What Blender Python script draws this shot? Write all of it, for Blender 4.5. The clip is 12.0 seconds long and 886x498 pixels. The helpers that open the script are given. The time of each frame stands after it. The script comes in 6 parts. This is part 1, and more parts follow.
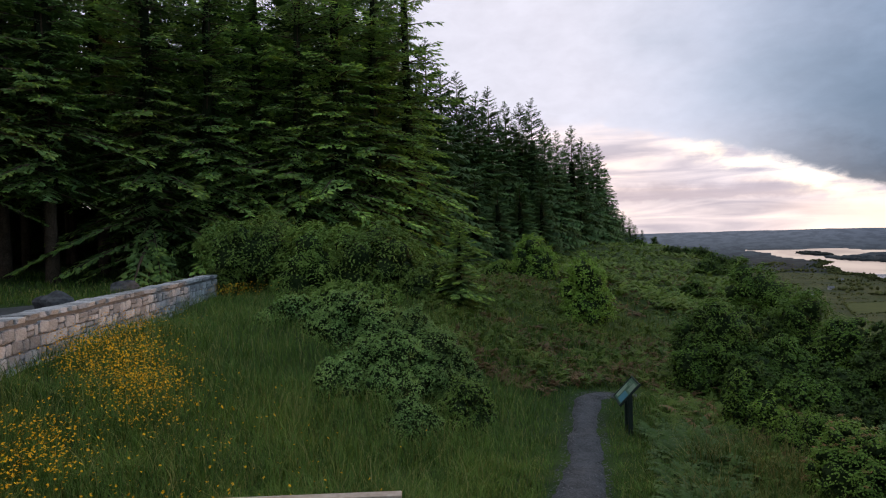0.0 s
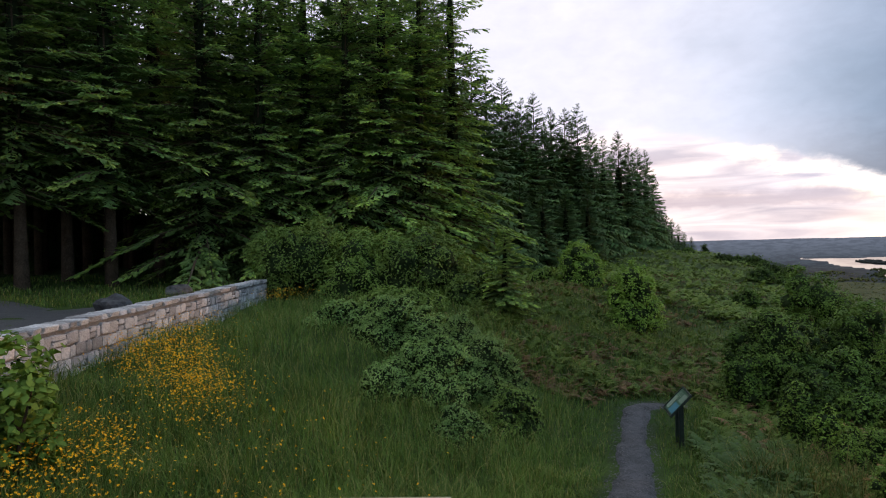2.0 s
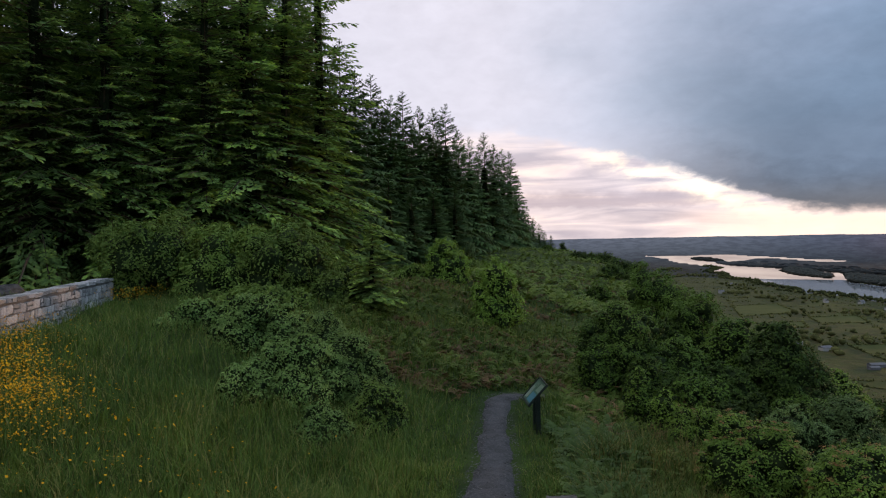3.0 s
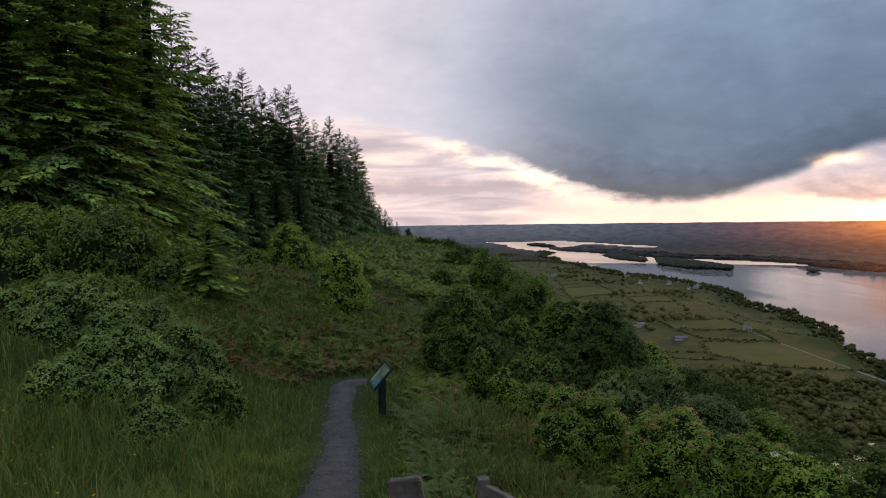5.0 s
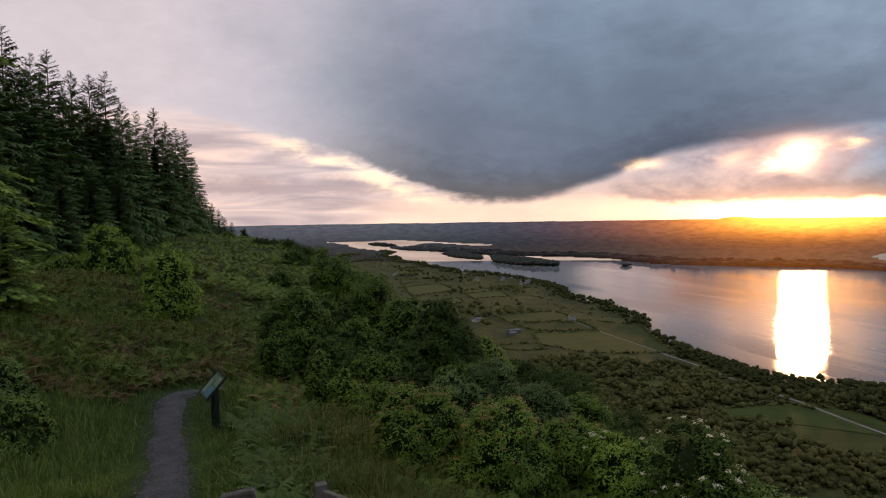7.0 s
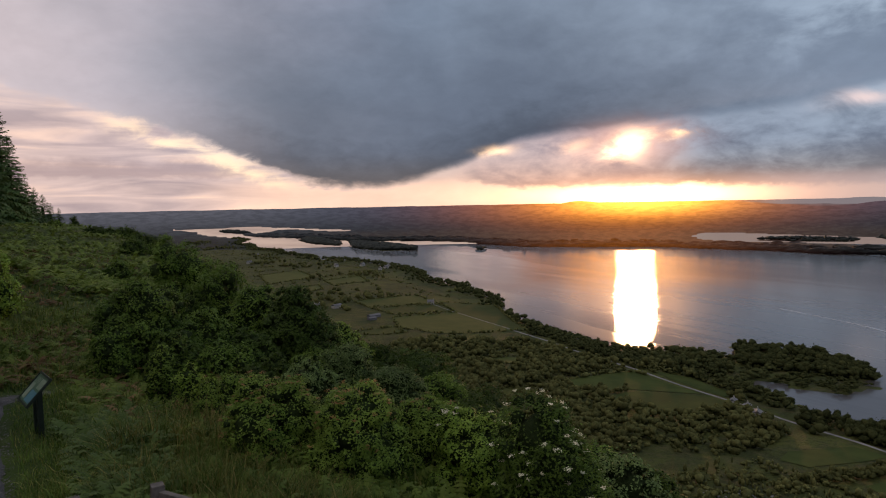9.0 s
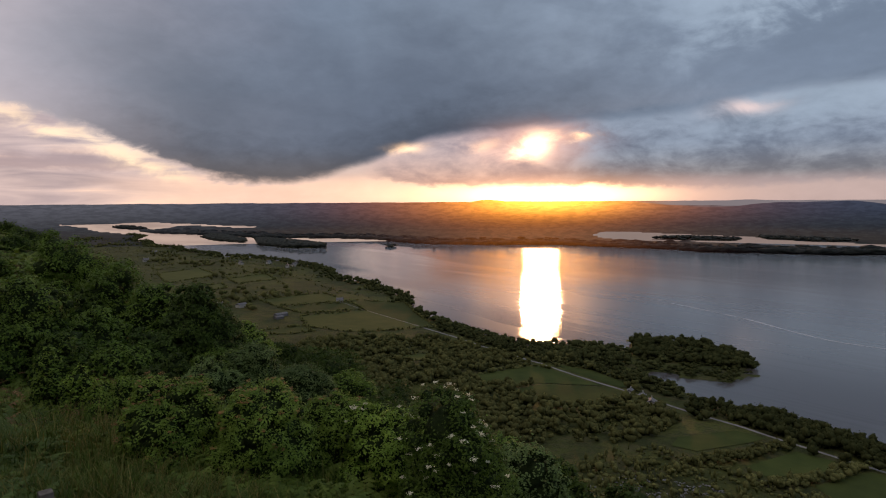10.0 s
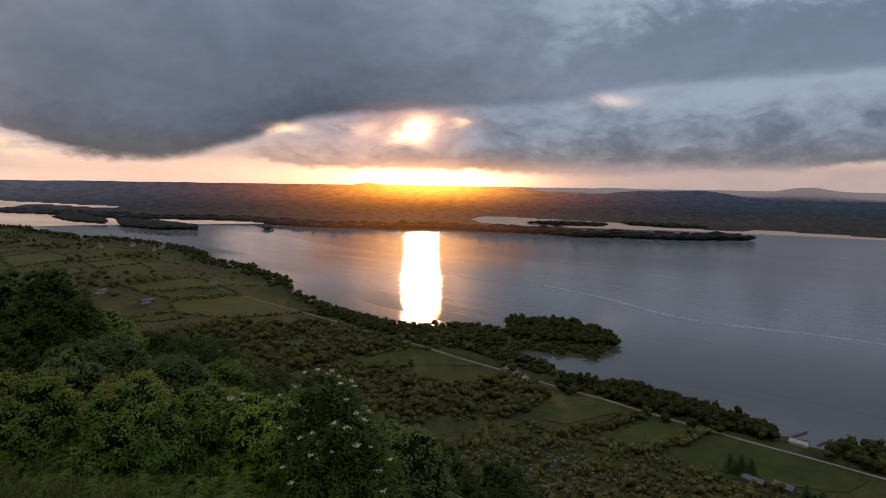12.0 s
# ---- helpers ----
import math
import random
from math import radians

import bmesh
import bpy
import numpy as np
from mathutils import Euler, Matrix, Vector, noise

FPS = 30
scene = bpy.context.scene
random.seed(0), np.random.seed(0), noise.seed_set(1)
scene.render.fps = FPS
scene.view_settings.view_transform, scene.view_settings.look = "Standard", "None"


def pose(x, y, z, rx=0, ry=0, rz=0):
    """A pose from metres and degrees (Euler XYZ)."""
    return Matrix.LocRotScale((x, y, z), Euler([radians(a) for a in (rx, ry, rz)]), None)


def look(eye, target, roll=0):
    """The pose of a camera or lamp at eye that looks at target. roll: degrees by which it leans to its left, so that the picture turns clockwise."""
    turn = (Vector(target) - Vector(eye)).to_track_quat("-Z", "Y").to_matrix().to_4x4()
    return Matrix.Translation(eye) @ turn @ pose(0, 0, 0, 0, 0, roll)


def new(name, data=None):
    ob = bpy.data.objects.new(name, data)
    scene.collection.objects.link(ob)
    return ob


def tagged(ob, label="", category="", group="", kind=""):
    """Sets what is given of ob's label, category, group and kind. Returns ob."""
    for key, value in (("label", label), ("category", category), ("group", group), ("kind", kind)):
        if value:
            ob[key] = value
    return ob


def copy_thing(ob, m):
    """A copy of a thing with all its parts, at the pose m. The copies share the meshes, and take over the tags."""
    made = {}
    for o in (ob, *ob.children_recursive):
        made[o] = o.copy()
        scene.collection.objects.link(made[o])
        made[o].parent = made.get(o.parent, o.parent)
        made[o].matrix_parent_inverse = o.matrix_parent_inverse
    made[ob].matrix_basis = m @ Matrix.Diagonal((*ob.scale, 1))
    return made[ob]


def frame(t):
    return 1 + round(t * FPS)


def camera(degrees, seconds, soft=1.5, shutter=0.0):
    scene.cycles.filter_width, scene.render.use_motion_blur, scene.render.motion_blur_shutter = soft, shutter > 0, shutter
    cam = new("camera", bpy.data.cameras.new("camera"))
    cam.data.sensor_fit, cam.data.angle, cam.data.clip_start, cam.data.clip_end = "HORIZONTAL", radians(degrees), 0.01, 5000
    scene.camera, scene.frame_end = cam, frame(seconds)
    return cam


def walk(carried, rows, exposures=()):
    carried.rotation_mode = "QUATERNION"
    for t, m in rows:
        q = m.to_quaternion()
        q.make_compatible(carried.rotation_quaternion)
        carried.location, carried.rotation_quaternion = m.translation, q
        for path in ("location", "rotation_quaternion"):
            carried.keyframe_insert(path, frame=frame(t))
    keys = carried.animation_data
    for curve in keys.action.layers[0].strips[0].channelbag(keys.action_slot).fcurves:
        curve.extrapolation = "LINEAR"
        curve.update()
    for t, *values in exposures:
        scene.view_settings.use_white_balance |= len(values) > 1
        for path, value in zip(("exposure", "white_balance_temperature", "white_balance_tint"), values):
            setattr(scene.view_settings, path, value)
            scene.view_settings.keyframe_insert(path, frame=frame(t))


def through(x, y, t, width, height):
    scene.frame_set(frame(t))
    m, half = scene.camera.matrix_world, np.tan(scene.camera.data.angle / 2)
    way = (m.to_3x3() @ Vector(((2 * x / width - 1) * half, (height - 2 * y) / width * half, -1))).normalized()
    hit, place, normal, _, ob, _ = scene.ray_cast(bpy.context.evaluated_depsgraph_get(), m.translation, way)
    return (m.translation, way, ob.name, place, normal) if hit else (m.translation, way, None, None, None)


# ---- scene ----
cam = camera(69.53, 12.0, soft=1.1)
EYE = Vector((0.0, 0.0, 2.0))
# seconds, shift of the eye in metres, then heading, dip and lean in degrees
PATH = [
    (0.0, -0.082, -0.048, 0.051, -14.40, 1.07, -1.60),
    (0.5, -0.060, -0.050, 0.041, -18.11, 0.67, -1.91),
    (1.0, -0.077, -0.060, 0.037, -21.16, 0.62, -1.95),
    (1.5, -0.102, -0.089, 0.037, -22.38, 0.17, -1.76),
    (2.0, -0.135, -0.086, 0.057, -18.31, 0.40, -1.35),
    (2.5, -0.113, -0.074, 0.052, -12.17, 1.05, -1.09),
    (3.0, -0.067, -0.008, 0.027, -6.66, 0.87, -1.06),
    (3.2, -0.086, -0.041, 0.018, -5.41, 0.94, -0.86),
    (4.8, -0.045, 0.029, -0.007, 5.29, 1.91, -0.54),
    (5.0, -0.049, 0.101, -0.018, 7.05, 2.32, -0.68),
    (5.5, -0.025, 0.112, -0.009, 12.10, 2.42, -0.48),
    (6.0, -0.012, 0.104, -0.016, 15.14, 2.38, -0.70),
    (6.5, 0.012, 0.065, -0.026, 17.99, 3.09, -0.72),
    (6.7, -0.005, 0.072, 0.004, 19.41, 2.78, -0.75),
    (8.3, 0.080, 0.038, -0.020, 28.61, 3.65, -1.41),
    (8.5, 0.088, 0.047, -0.028, 30.45, 3.97, -1.43),
    (9.0, 0.106, 0.034, -0.024, 33.82, 4.08, -1.12),
    (9.5, 0.080, -0.029, -0.031, 37.52, 4.56, -0.75),
    (10.0, 0.062, -0.048, -0.037, 41.91, 4.40, -0.36),
    (10.5, 0.077, -0.043, -0.034, 45.92, 5.01, -0.14),
    (11.0, 0.098, -0.042, -0.016, 50.28, 5.39, 0.69),
    (11.5, 0.057, -0.024, -0.009, 53.41, 6.01, 0.58),
    (12.0, 0.040, -0.017, -0.005, 52.60, 5.83, 0.88),
]


def rows_of(path):
    out = []
    for t, dx, dy, dz, az, dip, lean in path:
        a, d = radians(az), radians(dip)
        eye = EYE + Vector((dx, dy, dz))
        out.append((t, look(eye, eye + Vector((math.sin(a) * math.cos(d), math.cos(a) * math.cos(d), -math.sin(d))), lean)))
    return out


walk(cam, rows_of(PATH), [(0.0, 0.8, 6900, 13), (0.8, 1.0, 6900, 13), (1.5, 1.15, 6900, 13), (2.0, 1.0, 6900, 13), (2.6, 0.8, 6900, 13), (3.2, 0.72, 7050, 15),
                           (5.0, 0.66, 7450, 18), (5.6, 0.6, 7500, 18), (6.6, 0.46, 7800, 20), (8.5, 0.3, 8050, 22), (9.5, 0.22, 8050, 22), (10.5, 0.16, 8050, 22), (12.0, 0.12, 8050, 22)])


# ---------------------------------------------------------------- sky and sun
SUN_AZ, SUN_EL = 50.6, 4.6


def lin(r, g, b, k=1.0):
    f = lambda c: (c / 255 / 12.92 if c <= 10 else ((c / 255 + 0.055) / 1.055) ** 2.4) * k
    return (f(r), f(g), f(b), 1.0)


class Nodes:
    """Short hand for wiring nodes."""

    def __init__(self, tree):
        self.t = tree

    def put(self, sock, v):
        if isinstance(v, bpy.types.NodeSocket):
            self.t.links.new(v, sock)
        elif isinstance(v, tuple) and len(v) == 4 and sock.type == "VECTOR":
            sock.default_value = v[:3]
        else:
            sock.default_value = v

    def math(self, op, a, b=0.0, c=0.0, clamp=False):
        n = self.t.nodes.new("ShaderNodeMath")
        n.operation, n.use_clamp = op, clamp
        for i, v in enumerate((a, b, c)):
            self.put(n.inputs[i], v)
        return n.outputs[0]

    def step(self, x, lo, hi):
        n = self.t.nodes.new("ShaderNodeMapRange")
        n.interpolation_type = "SMOOTHSTEP"
        self.put(n.inputs[0], x), self.put(n.inputs[1], lo), self.put(n.inputs[2], hi)
        return n.outputs[0]

    def mix(self, fac, a, b, blend="MIX"):
        n = self.t.nodes.new("ShaderNodeMix")
        n.data_type, n.blend_type = "RGBA", blend
        self.put(n.inputs[0], fac), self.put(n.inputs[6], a), self.put(n.inputs[7], b)
        return n.outputs[2]

    def noise(self, vec, scale, detail=4.0, rough=0.55, dist=0.0):
        n = self.t.nodes.new("ShaderNodeTexNoise")
        self.put(n.inputs["Vector"], vec)
        n.inputs["Scale"].default_value, n.inputs["Detail"].default_value = scale, detail
        n.inputs["Roughness"].default_value, n.inputs["Distortion"].default_value = rough, dist
        return n.outputs[0]

    def xyz(self, x, y, z=0.0):
        n = self.t.nodes.new("ShaderNodeCombineXYZ")
        for i, v in enumerate((x, y, z)):
            self.put(n.inputs[i], v)
        return n.outputs[0]

    def split(self, v):
        n = self.t.nodes.new("ShaderNodeSeparateXYZ")
        self.put(n.inputs[0], v)
        return n.outputs

    def ramp(self, fac, stops):
        n = self.t.nodes.new("ShaderNodeValToRGB")
        self.put(n.inputs[0], fac)
        e = n.color_ramp.elements
        while len(e) < len(stops):
            e.new(0.5)
        for el, (p, c) in zip(e, stops):
            el.position, el.color = p, c
        return n.outputs[0]


world = bpy.data.worlds.new("evening_sky")
scene.world = world
world.use_nodes = True
W = Nodes(world.node_tree)
world.node_tree.nodes.clear()
way = world.node_tree.nodes.new("ShaderNodeTexCoord").outputs["Generated"]
wx, wy, wz = W.split(way)
el = W.math("MULTIPLY", W.math("ARCSINE", wz), 57.2958)
az = W.math("MULTIPLY", W.math("ARCTAN2", wx, wy), 57.2958)
flat_xy = W.xyz(W.math("MULTIPLY", az, 0.05), W.math("MULTIPLY", el, 0.1))
n_big = W.math("SUBTRACT", W.noise(flat_xy, 0.9, 4, 0.5), 0.5)
n_mid = W.math("SUBTRACT", W.noise(W.xyz(W.math("MULTIPLY", az, 0.09), W.math("MULTIPLY", el, 0.13)), 1.5, 7, 0.55, 0.5), 0.5)
n_fine = W.math("SUBTRACT", W.noise(W.xyz(W.math("MULTIPLY", az, 0.55), el), 0.42, 7, 0.58, 0.4), 0.5)
n_streak = W.math("SUBTRACT", W.noise(W.xyz(W.math("MULTIPLY", az, 0.11), el), 0.8, 5, 0.5, 0.6), 0.5)
az_w = W.math("ADD", az, W.math("MULTIPLY", n_fine, 5.0))
el_w = W.math("ADD", el, W.math("MULTIPLY", n_fine, 1.6))


def blob(a0, e0, wa, we, wobble=True):
    da = W.math("DIVIDE", W.math("SUBTRACT", az_w if wobble else az, a0), wa)
    de = W.math("DIVIDE", W.math("SUBTRACT", el_w if wobble else el, e0), we)
    r2 = W.math("ADD", W.math("MULTIPLY", da, da), W.math("MULTIPLY", de, de))
    return W.math("EXPONENT", W.math("MULTIPLY", r2, -1.0))


def both(*ms):
    out = ms[0]
    for m in ms[1:]:
        out = W.math("MULTIPLY", out, m)
    return out


clear = world.node_tree.nodes.new("ShaderNodeTexSky")
clear.sky_type, clear.sun_disc = "NISHITA", False
clear.sun_elevation, clear.sun_rotation = radians(SUN_EL), radians(SUN_AZ)
clear_sky = W.mix(1.0, clear.outputs[0], (0.08, 0.08, 0.08, 1), "MULTIPLY")
overcast = W.ramp(W.math("DIVIDE", W.math("ADD", el, 2.0), 60.0, clamp=True), [
    (0.0, lin(196, 178, 172)), (0.05, lin(212, 198, 194)), (0.1, lin(168, 164, 172)), (0.19, lin(122, 138, 156)),
    (0.3, lin(106, 124, 142)), (0.55, (0.32, 0.35, 0.41, 1)), (1.0, (0.62, 0.66, 0.74, 1))])
sky = W.mix(0.94, clear_sky, overcast)
sky = W.mix(1.0, sky, W.math("ADD", 1.0, W.math("MULTIPLY", n_big, 0.45)), "MULTIPLY")
sky = W.mix(1.0, sky, W.math("ADD", 1.0, W.math("MULTIPLY", n_mid, 0.28)), "MULTIPLY")
# thin bright cloud to the west-north-west of the dark base
left = both(W.step(W.math("MULTIPLY_ADD", n_big, 40.0, az), 32.0, -4.0), W.step(az, -100.0, -60.0), W.step(el, 3.0, 9.0), W.step(el, 45.0, 20.0))
sky = W.mix(W.math("MULTIPLY", left, 0.75), sky, lin(196, 197, 212))

def profile(points):
    """A smooth height over the bearing, through points (bearing, height) from -40 to 120 degrees."""
    n = world.node_tree.nodes.new("ShaderNodeValToRGB")
    n.color_ramp.interpolation = "CARDINAL"
    W.put(n.inputs[0], W.math("DIVIDE", W.math("ADD", az_e, 40.0), 160.0, clamp=True))
    els = n.color_ramp.elements
    while len(els) < len(points):
        els.new(0.5)
    for k, (p, h) in zip(els, points):
        k.position, k.color = (p + 40.0) / 160.0, (h / 20, h / 20, h / 20, 1)
    return W.math("MULTIPLY", W.split(n.outputs[0])[0], 20.0)


puff = W.math("SUBTRACT", W.noise(W.xyz(W.math("MULTIPLY", az, 0.5), el), 1.0, 6, 0.6, 0.3), 0.5)
az_e = W.math("MULTIPLY_ADD", puff, 1.6, W.math("MULTIPLY_ADD", n_fine, 1.4, az))
el_e = W.math("MULTIPLY_ADD", puff, 1.1, W.math("MULTIPLY_ADD", n_fine, 0.9, el))
deck = profile([(-40, 14), (0, 9.4), (4, 8.2), (8.5, 7.0), (13.9, 5.3), (17.4, 3.8), (20.4, 2.5), (23, 1.75), (28.8, 1.5), (32.7, 2.3), (37, 3.8), (40, 5.0), (43.6, 5.6), (48.3, 5.9),
                (53, 6.4), (60, 6.7), (64, 7.2), (68, 8.1), (76, 8.5), (87, 8.9), (120, 10)])
above = W.math("SUBTRACT", el_e, deck)
bank_low = profile([(-40, 5), (28, 4.2), (34, 2.3), (41, 1.05), (48, 1.25), (58, 1.0), (66, 0.7), (72, 1.1), (81, 1.3), (88, 2.0), (120, 2.0)])
bank_el = W.math("SUBTRACT", el_e, bank_low)
# rosy streaks and grey bars low over the plain
rose = both(W.step(az, 38.0, 24.0), W.step(az, -40.0, -8.0), W.step(el, 11.0, 6.0), W.step(above, 0.6, -0.3))
streak = W.ramp(W.math("ADD", n_streak, 0.5), [(0.34, lin(160, 154, 164)), (0.5, lin(194, 184, 188)), (0.66, lin(234, 214, 204))])
sky = W.mix(rose, sky, streak)
bar = both(W.step(az_e, 21.0, 15.0), W.step(az, -30.0, -2.0), W.step(el_e, 2.3, 2.8), W.step(el_e, 4.3, 3.2))
sky = W.mix(W.math("MULTIPLY", bar, 0.8), sky, lin(160, 150, 158))
under = W.math("DIVIDE", W.math("ADD", above, 0.75), 0.75)
rim = both(W.math("EXPONENT", W.math("MULTIPLY", W.math("MULTIPLY", under, under), -1.0)), W.step(az_e, 5.0, 9.0), W.step(az_e, 23.0, 19.0), W.step(W.math("ADD", n_streak, n_fine), -0.18, 0.16))
sky = W.mix(W.math("MULTIPLY", rim, 0.9), sky, lin(255, 236, 206))
low_pale = both(W.step(az, 10.0, 22.0), W.step(az, 44.0, 36.0), W.step(el, 2.6, 1.4), W.step(above, 0.2, -0.3))
sky = W.mix(W.math("MULTIPLY", low_pale, 0.8), sky, lin(238, 212, 196))
# lit grey banks below it, on both sides of the sun
bank = both(W.step(bank_el, -0.05, 0.45), W.step(above, 1.4, 0.5), W.step(az_e, 33.5, 38.0), W.step(az, 150.0, 100.0))
shade = W.math("ADD", W.math("MULTIPLY", n_fine, 1.9), W.math("MULTIPLY", puff, 0.9))
west = W.mix(W.step(shade, -0.45, 0.5), lin(150, 138, 144), lin(200, 178, 172))
east = W.mix(W.step(W.math("MULTIPLY_ADD", W.math("SUBTRACT", bank_el, 2.6), 0.1, shade), -0.4, 0.6), lin(94, 107, 122), lin(136, 150, 163))
sky = W.mix(W.math("MULTIPLY", bank, 0.94), sky, W.mix(W.step(az_e, 49.0, 57.0), west, east))
east_low = both(W.step(az, 54.0, 64.0), W.step(az, 150.0, 100.0), W.step(el, 2.4, 1.2))
sky = W.mix(W.math("MULTIPLY", east_low, 0.8), sky, lin(164, 158, 166))
# the great dark cloud base, that hangs lowest over the lake's north arm
cover = W.step(above, -0.15, 0.75)
belly = both(cover, W.step(W.math("MULTIPLY_ADD", n_mid, 5.0, above), 24.0, 3.0), W.step(az_w, 5.0, 23.0), W.step(az_w, 66.0, 40.0))
roof = both(cover, W.step(az_w, 24.0, 44.0), W.step(az, 150.0, 100.0))
sky = W.mix(W.math("MULTIPLY", roof, 0.75), sky, W.mix(W.step(W.math("MULTIPLY_ADD", n_mid, 16.0, above), 2.0, 12.0), lin(106, 121, 136), lin(146, 163, 177)))
sky = W.mix(W.math("MULTIPLY", belly, 0.92), sky, W.mix(W.step(W.math("MULTIPLY_ADD", puff, 2.5, above), 0.0, 5.0), lin(70, 79, 90), lin(92, 103, 116)))
puffs = both(W.step(az_w, 62.0, 70.0), W.step(az, 150.0, 100.0), W.step(above, -3.4, -1.2), W.step(above, 0.25, -0.3))
sky = W.mix(W.math("MULTIPLY", puffs, 0.7), sky, lin(150, 166, 178))
high = both(W.step(az_w, 56.0, 72.0), W.step(az, 150.0, 100.0), W.step(above, 3.0, 6.0), W.step(el_w, 32.0, 20.0), W.step(W.math("ADD", n_mid, W.math("MULTIPLY", puff, 0.3)), -0.1, 0.1))
sky = W.mix(W.math("MULTIPLY", high, 0.85), sky, lin(160, 177, 189))
sky = W.mix(1.0, sky, W.math("ADD", 1.0, W.math("MULTIPLY_ADD", puff, 0.16, W.math("MULTIPLY", n_fine, 0.2))), "MULTIPLY")
# the cloud turns a colder blue towards the lake
sky = W.mix(W.math("MULTIPLY", W.step(az, -4.0, 36.0), W.step(el, 1.5, 5.0)), sky, W.mix(1.0, sky, (0.82, 1.02, 1.24, 1), "MULTIPLY"))
# light that breaks through: along the horizon, and in gaps
below = W.step(bank_el, 0.35, -0.25)
glow = W.mix(1.0, (0.95, 0.42, 0.12, 1), blob(51, 0.2, 10, 1.5, False), "MULTIPLY")
core = W.mix(1.0, (2.5, 1.85, 1.1, 1), both(blob(51.0, 0.3, 6.2, 1.0, False), below), "MULTIPLY")
band = W.mix(1.0, (0.4, 0.25, 0.12, 1), both(blob(48, 0.6, 11, 1.0, False), below), "MULTIPLY")
gap_1 = W.mix(1.0, (2.2, 1.6, 1.0, 1), blob(50.0, 4.6, 1.35, 0.95), "MULTIPLY")
halo_1 = W.mix(1.0, (0.42, 0.18, 0.07, 1), blob(50, 4.8, 4.2, 1.5), "MULTIPLY")
gap_2 = W.mix(1.0, (0.85, 0.58, 0.28, 1), blob(39.0, 4.6, 1.3, 0.32), "MULTIPLY")
gap_3 = W.mix(1.0, (0.4, 0.27, 0.2, 1), blob(67.0, 7.2, 1.8, 0.6), "MULTIPLY")
gap_4 = W.mix(1.0, (0.9, 0.58, 0.26, 1), blob(53.7, 5.4, 0.9, 0.3), "MULTIPLY")
gap_5 = W.mix(1.0, (0.45, 0.28, 0.13, 1), blob(45.6, 4.7, 1.0, 0.4), "MULTIPLY")
for light in (glow, core, band, gap_1, halo_1, gap_2, gap_3, gap_4, gap_5):
    sky = W.mix(1.0, sky, light, "ADD")
back = world.node_tree.nodes.new("ShaderNodeBackground")
W.put(back.inputs[0], sky)
back.inputs[1].default_value = 1.0
W.t.links.new(back.outputs[0], world.node_tree.nodes.new("ShaderNodeOutputWorld").inputs[0])

sun = new("sun", bpy.data.lights.new("sun", "SUN"))
sun.data.energy, sun.data.angle, sun.data.color = 0.75, radians(3.3), (1.0, 0.56, 0.27)
a, e = radians(SUN_AZ), radians(SUN_EL)
sun.matrix_world = look((0, 0, 0), (-math.sin(a) * math.cos(e), -math.cos(a) * math.cos(e), -math.sin(e)))


# ---------------------------------------------------------------- materials
def material(name, rough=0.8):
    m = bpy.data.materials.new(name)
    m.use_nodes = True
    n = Nodes(m.node_tree)
    b = m.node_tree.nodes["Principled BSDF"]
    b.inputs["Roughness"].default_value = rough
    b.inputs["Specular IOR Level"].default_value = 0.12 if rough > 0.8 else 0.3
    return m, n, b


def place(n):
    return n.t.nodes.new("ShaderNodeTexCoord").outputs["Object"]


def world_place(n):
    return n.t.nodes.new("ShaderNodeNewGeometry").outputs["Position"]


def bump(n, b, height, strength=0.5, dist=0.02):
    k = n.t.nodes.new("ShaderNodeBump")
    k.inputs["Strength"].default_value, k.inputs["Distance"].default_value = strength, dist
    n.put(k.inputs["Height"], height)
    n.put(b.inputs["Normal"], k.outputs[0])


def leafy(name, dark, light, tip=None, rough=0.65, through=0.18, rand=0.36, shine=0.12):
    """Leaves: colour differs leaf by leaf, with a slow drift over the crown; light passes through a little."""
    soft = lambda c: (c[0] + 0.14 * max(0.0, c[1] - c[0]), c[1], c[2] + (0.08 * (c[1] - c[2]) if c[1] > c[0] else 0.0), 1)
    dark, light = soft(dark), soft(light)
    m, n, b = material(name, rough)
    geo = n.t.nodes.new("ShaderNodeNewGeometry")
    r = geo.outputs["Random Per Island"]
    drift = n.math("MULTIPLY", n.math("ADD", n.noise(world_place(n), 0.8, 3), n.noise(world_place(n), 3.5, 4)), 0.5)
    f = n.math("ADD", n.math("MULTIPLY", n.math("POWER", r, 1.6), rand), n.math("MULTIPLY", n.math("SUBTRACT", drift, 0.45), 2.4), clamp=True)
    col = n.mix(f, dark, light)
    if tip:
        at = n.t.nodes.new("ShaderNodeAttribute")
        at.attribute_name = "tip"
        col = n.mix(at.outputs["Fac"], col, tip)
    obj = n.t.nodes.new("ShaderNodeObjectInfo").outputs["Random"]
    col = n.mix(1.0, col, n.math("MULTIPLY_ADD", obj, 0.5, 0.75), "MULTIPLY")
    n.put(b.inputs["Base Color"], col)
    b.inputs["Specular IOR Level"].default_value = shine
    if through:
        tr = n.t.nodes.new("ShaderNodeBsdfTranslucent")
        n.put(tr.inputs[0], n.mix(1.0, col, (1.15, 1.2, 0.85, 1), "MULTIPLY"))
        mx = n.t.nodes.new("ShaderNodeMixShader")
        mx.inputs[0].default_value = through
        n.t.links.new(b.outputs[0], mx.inputs[1]), n.t.links.new(tr.outputs[0], mx.inputs[2])
        n.t.links.new(mx.outputs[0], n.t.nodes["Material Output"].inputs[0])
    return m


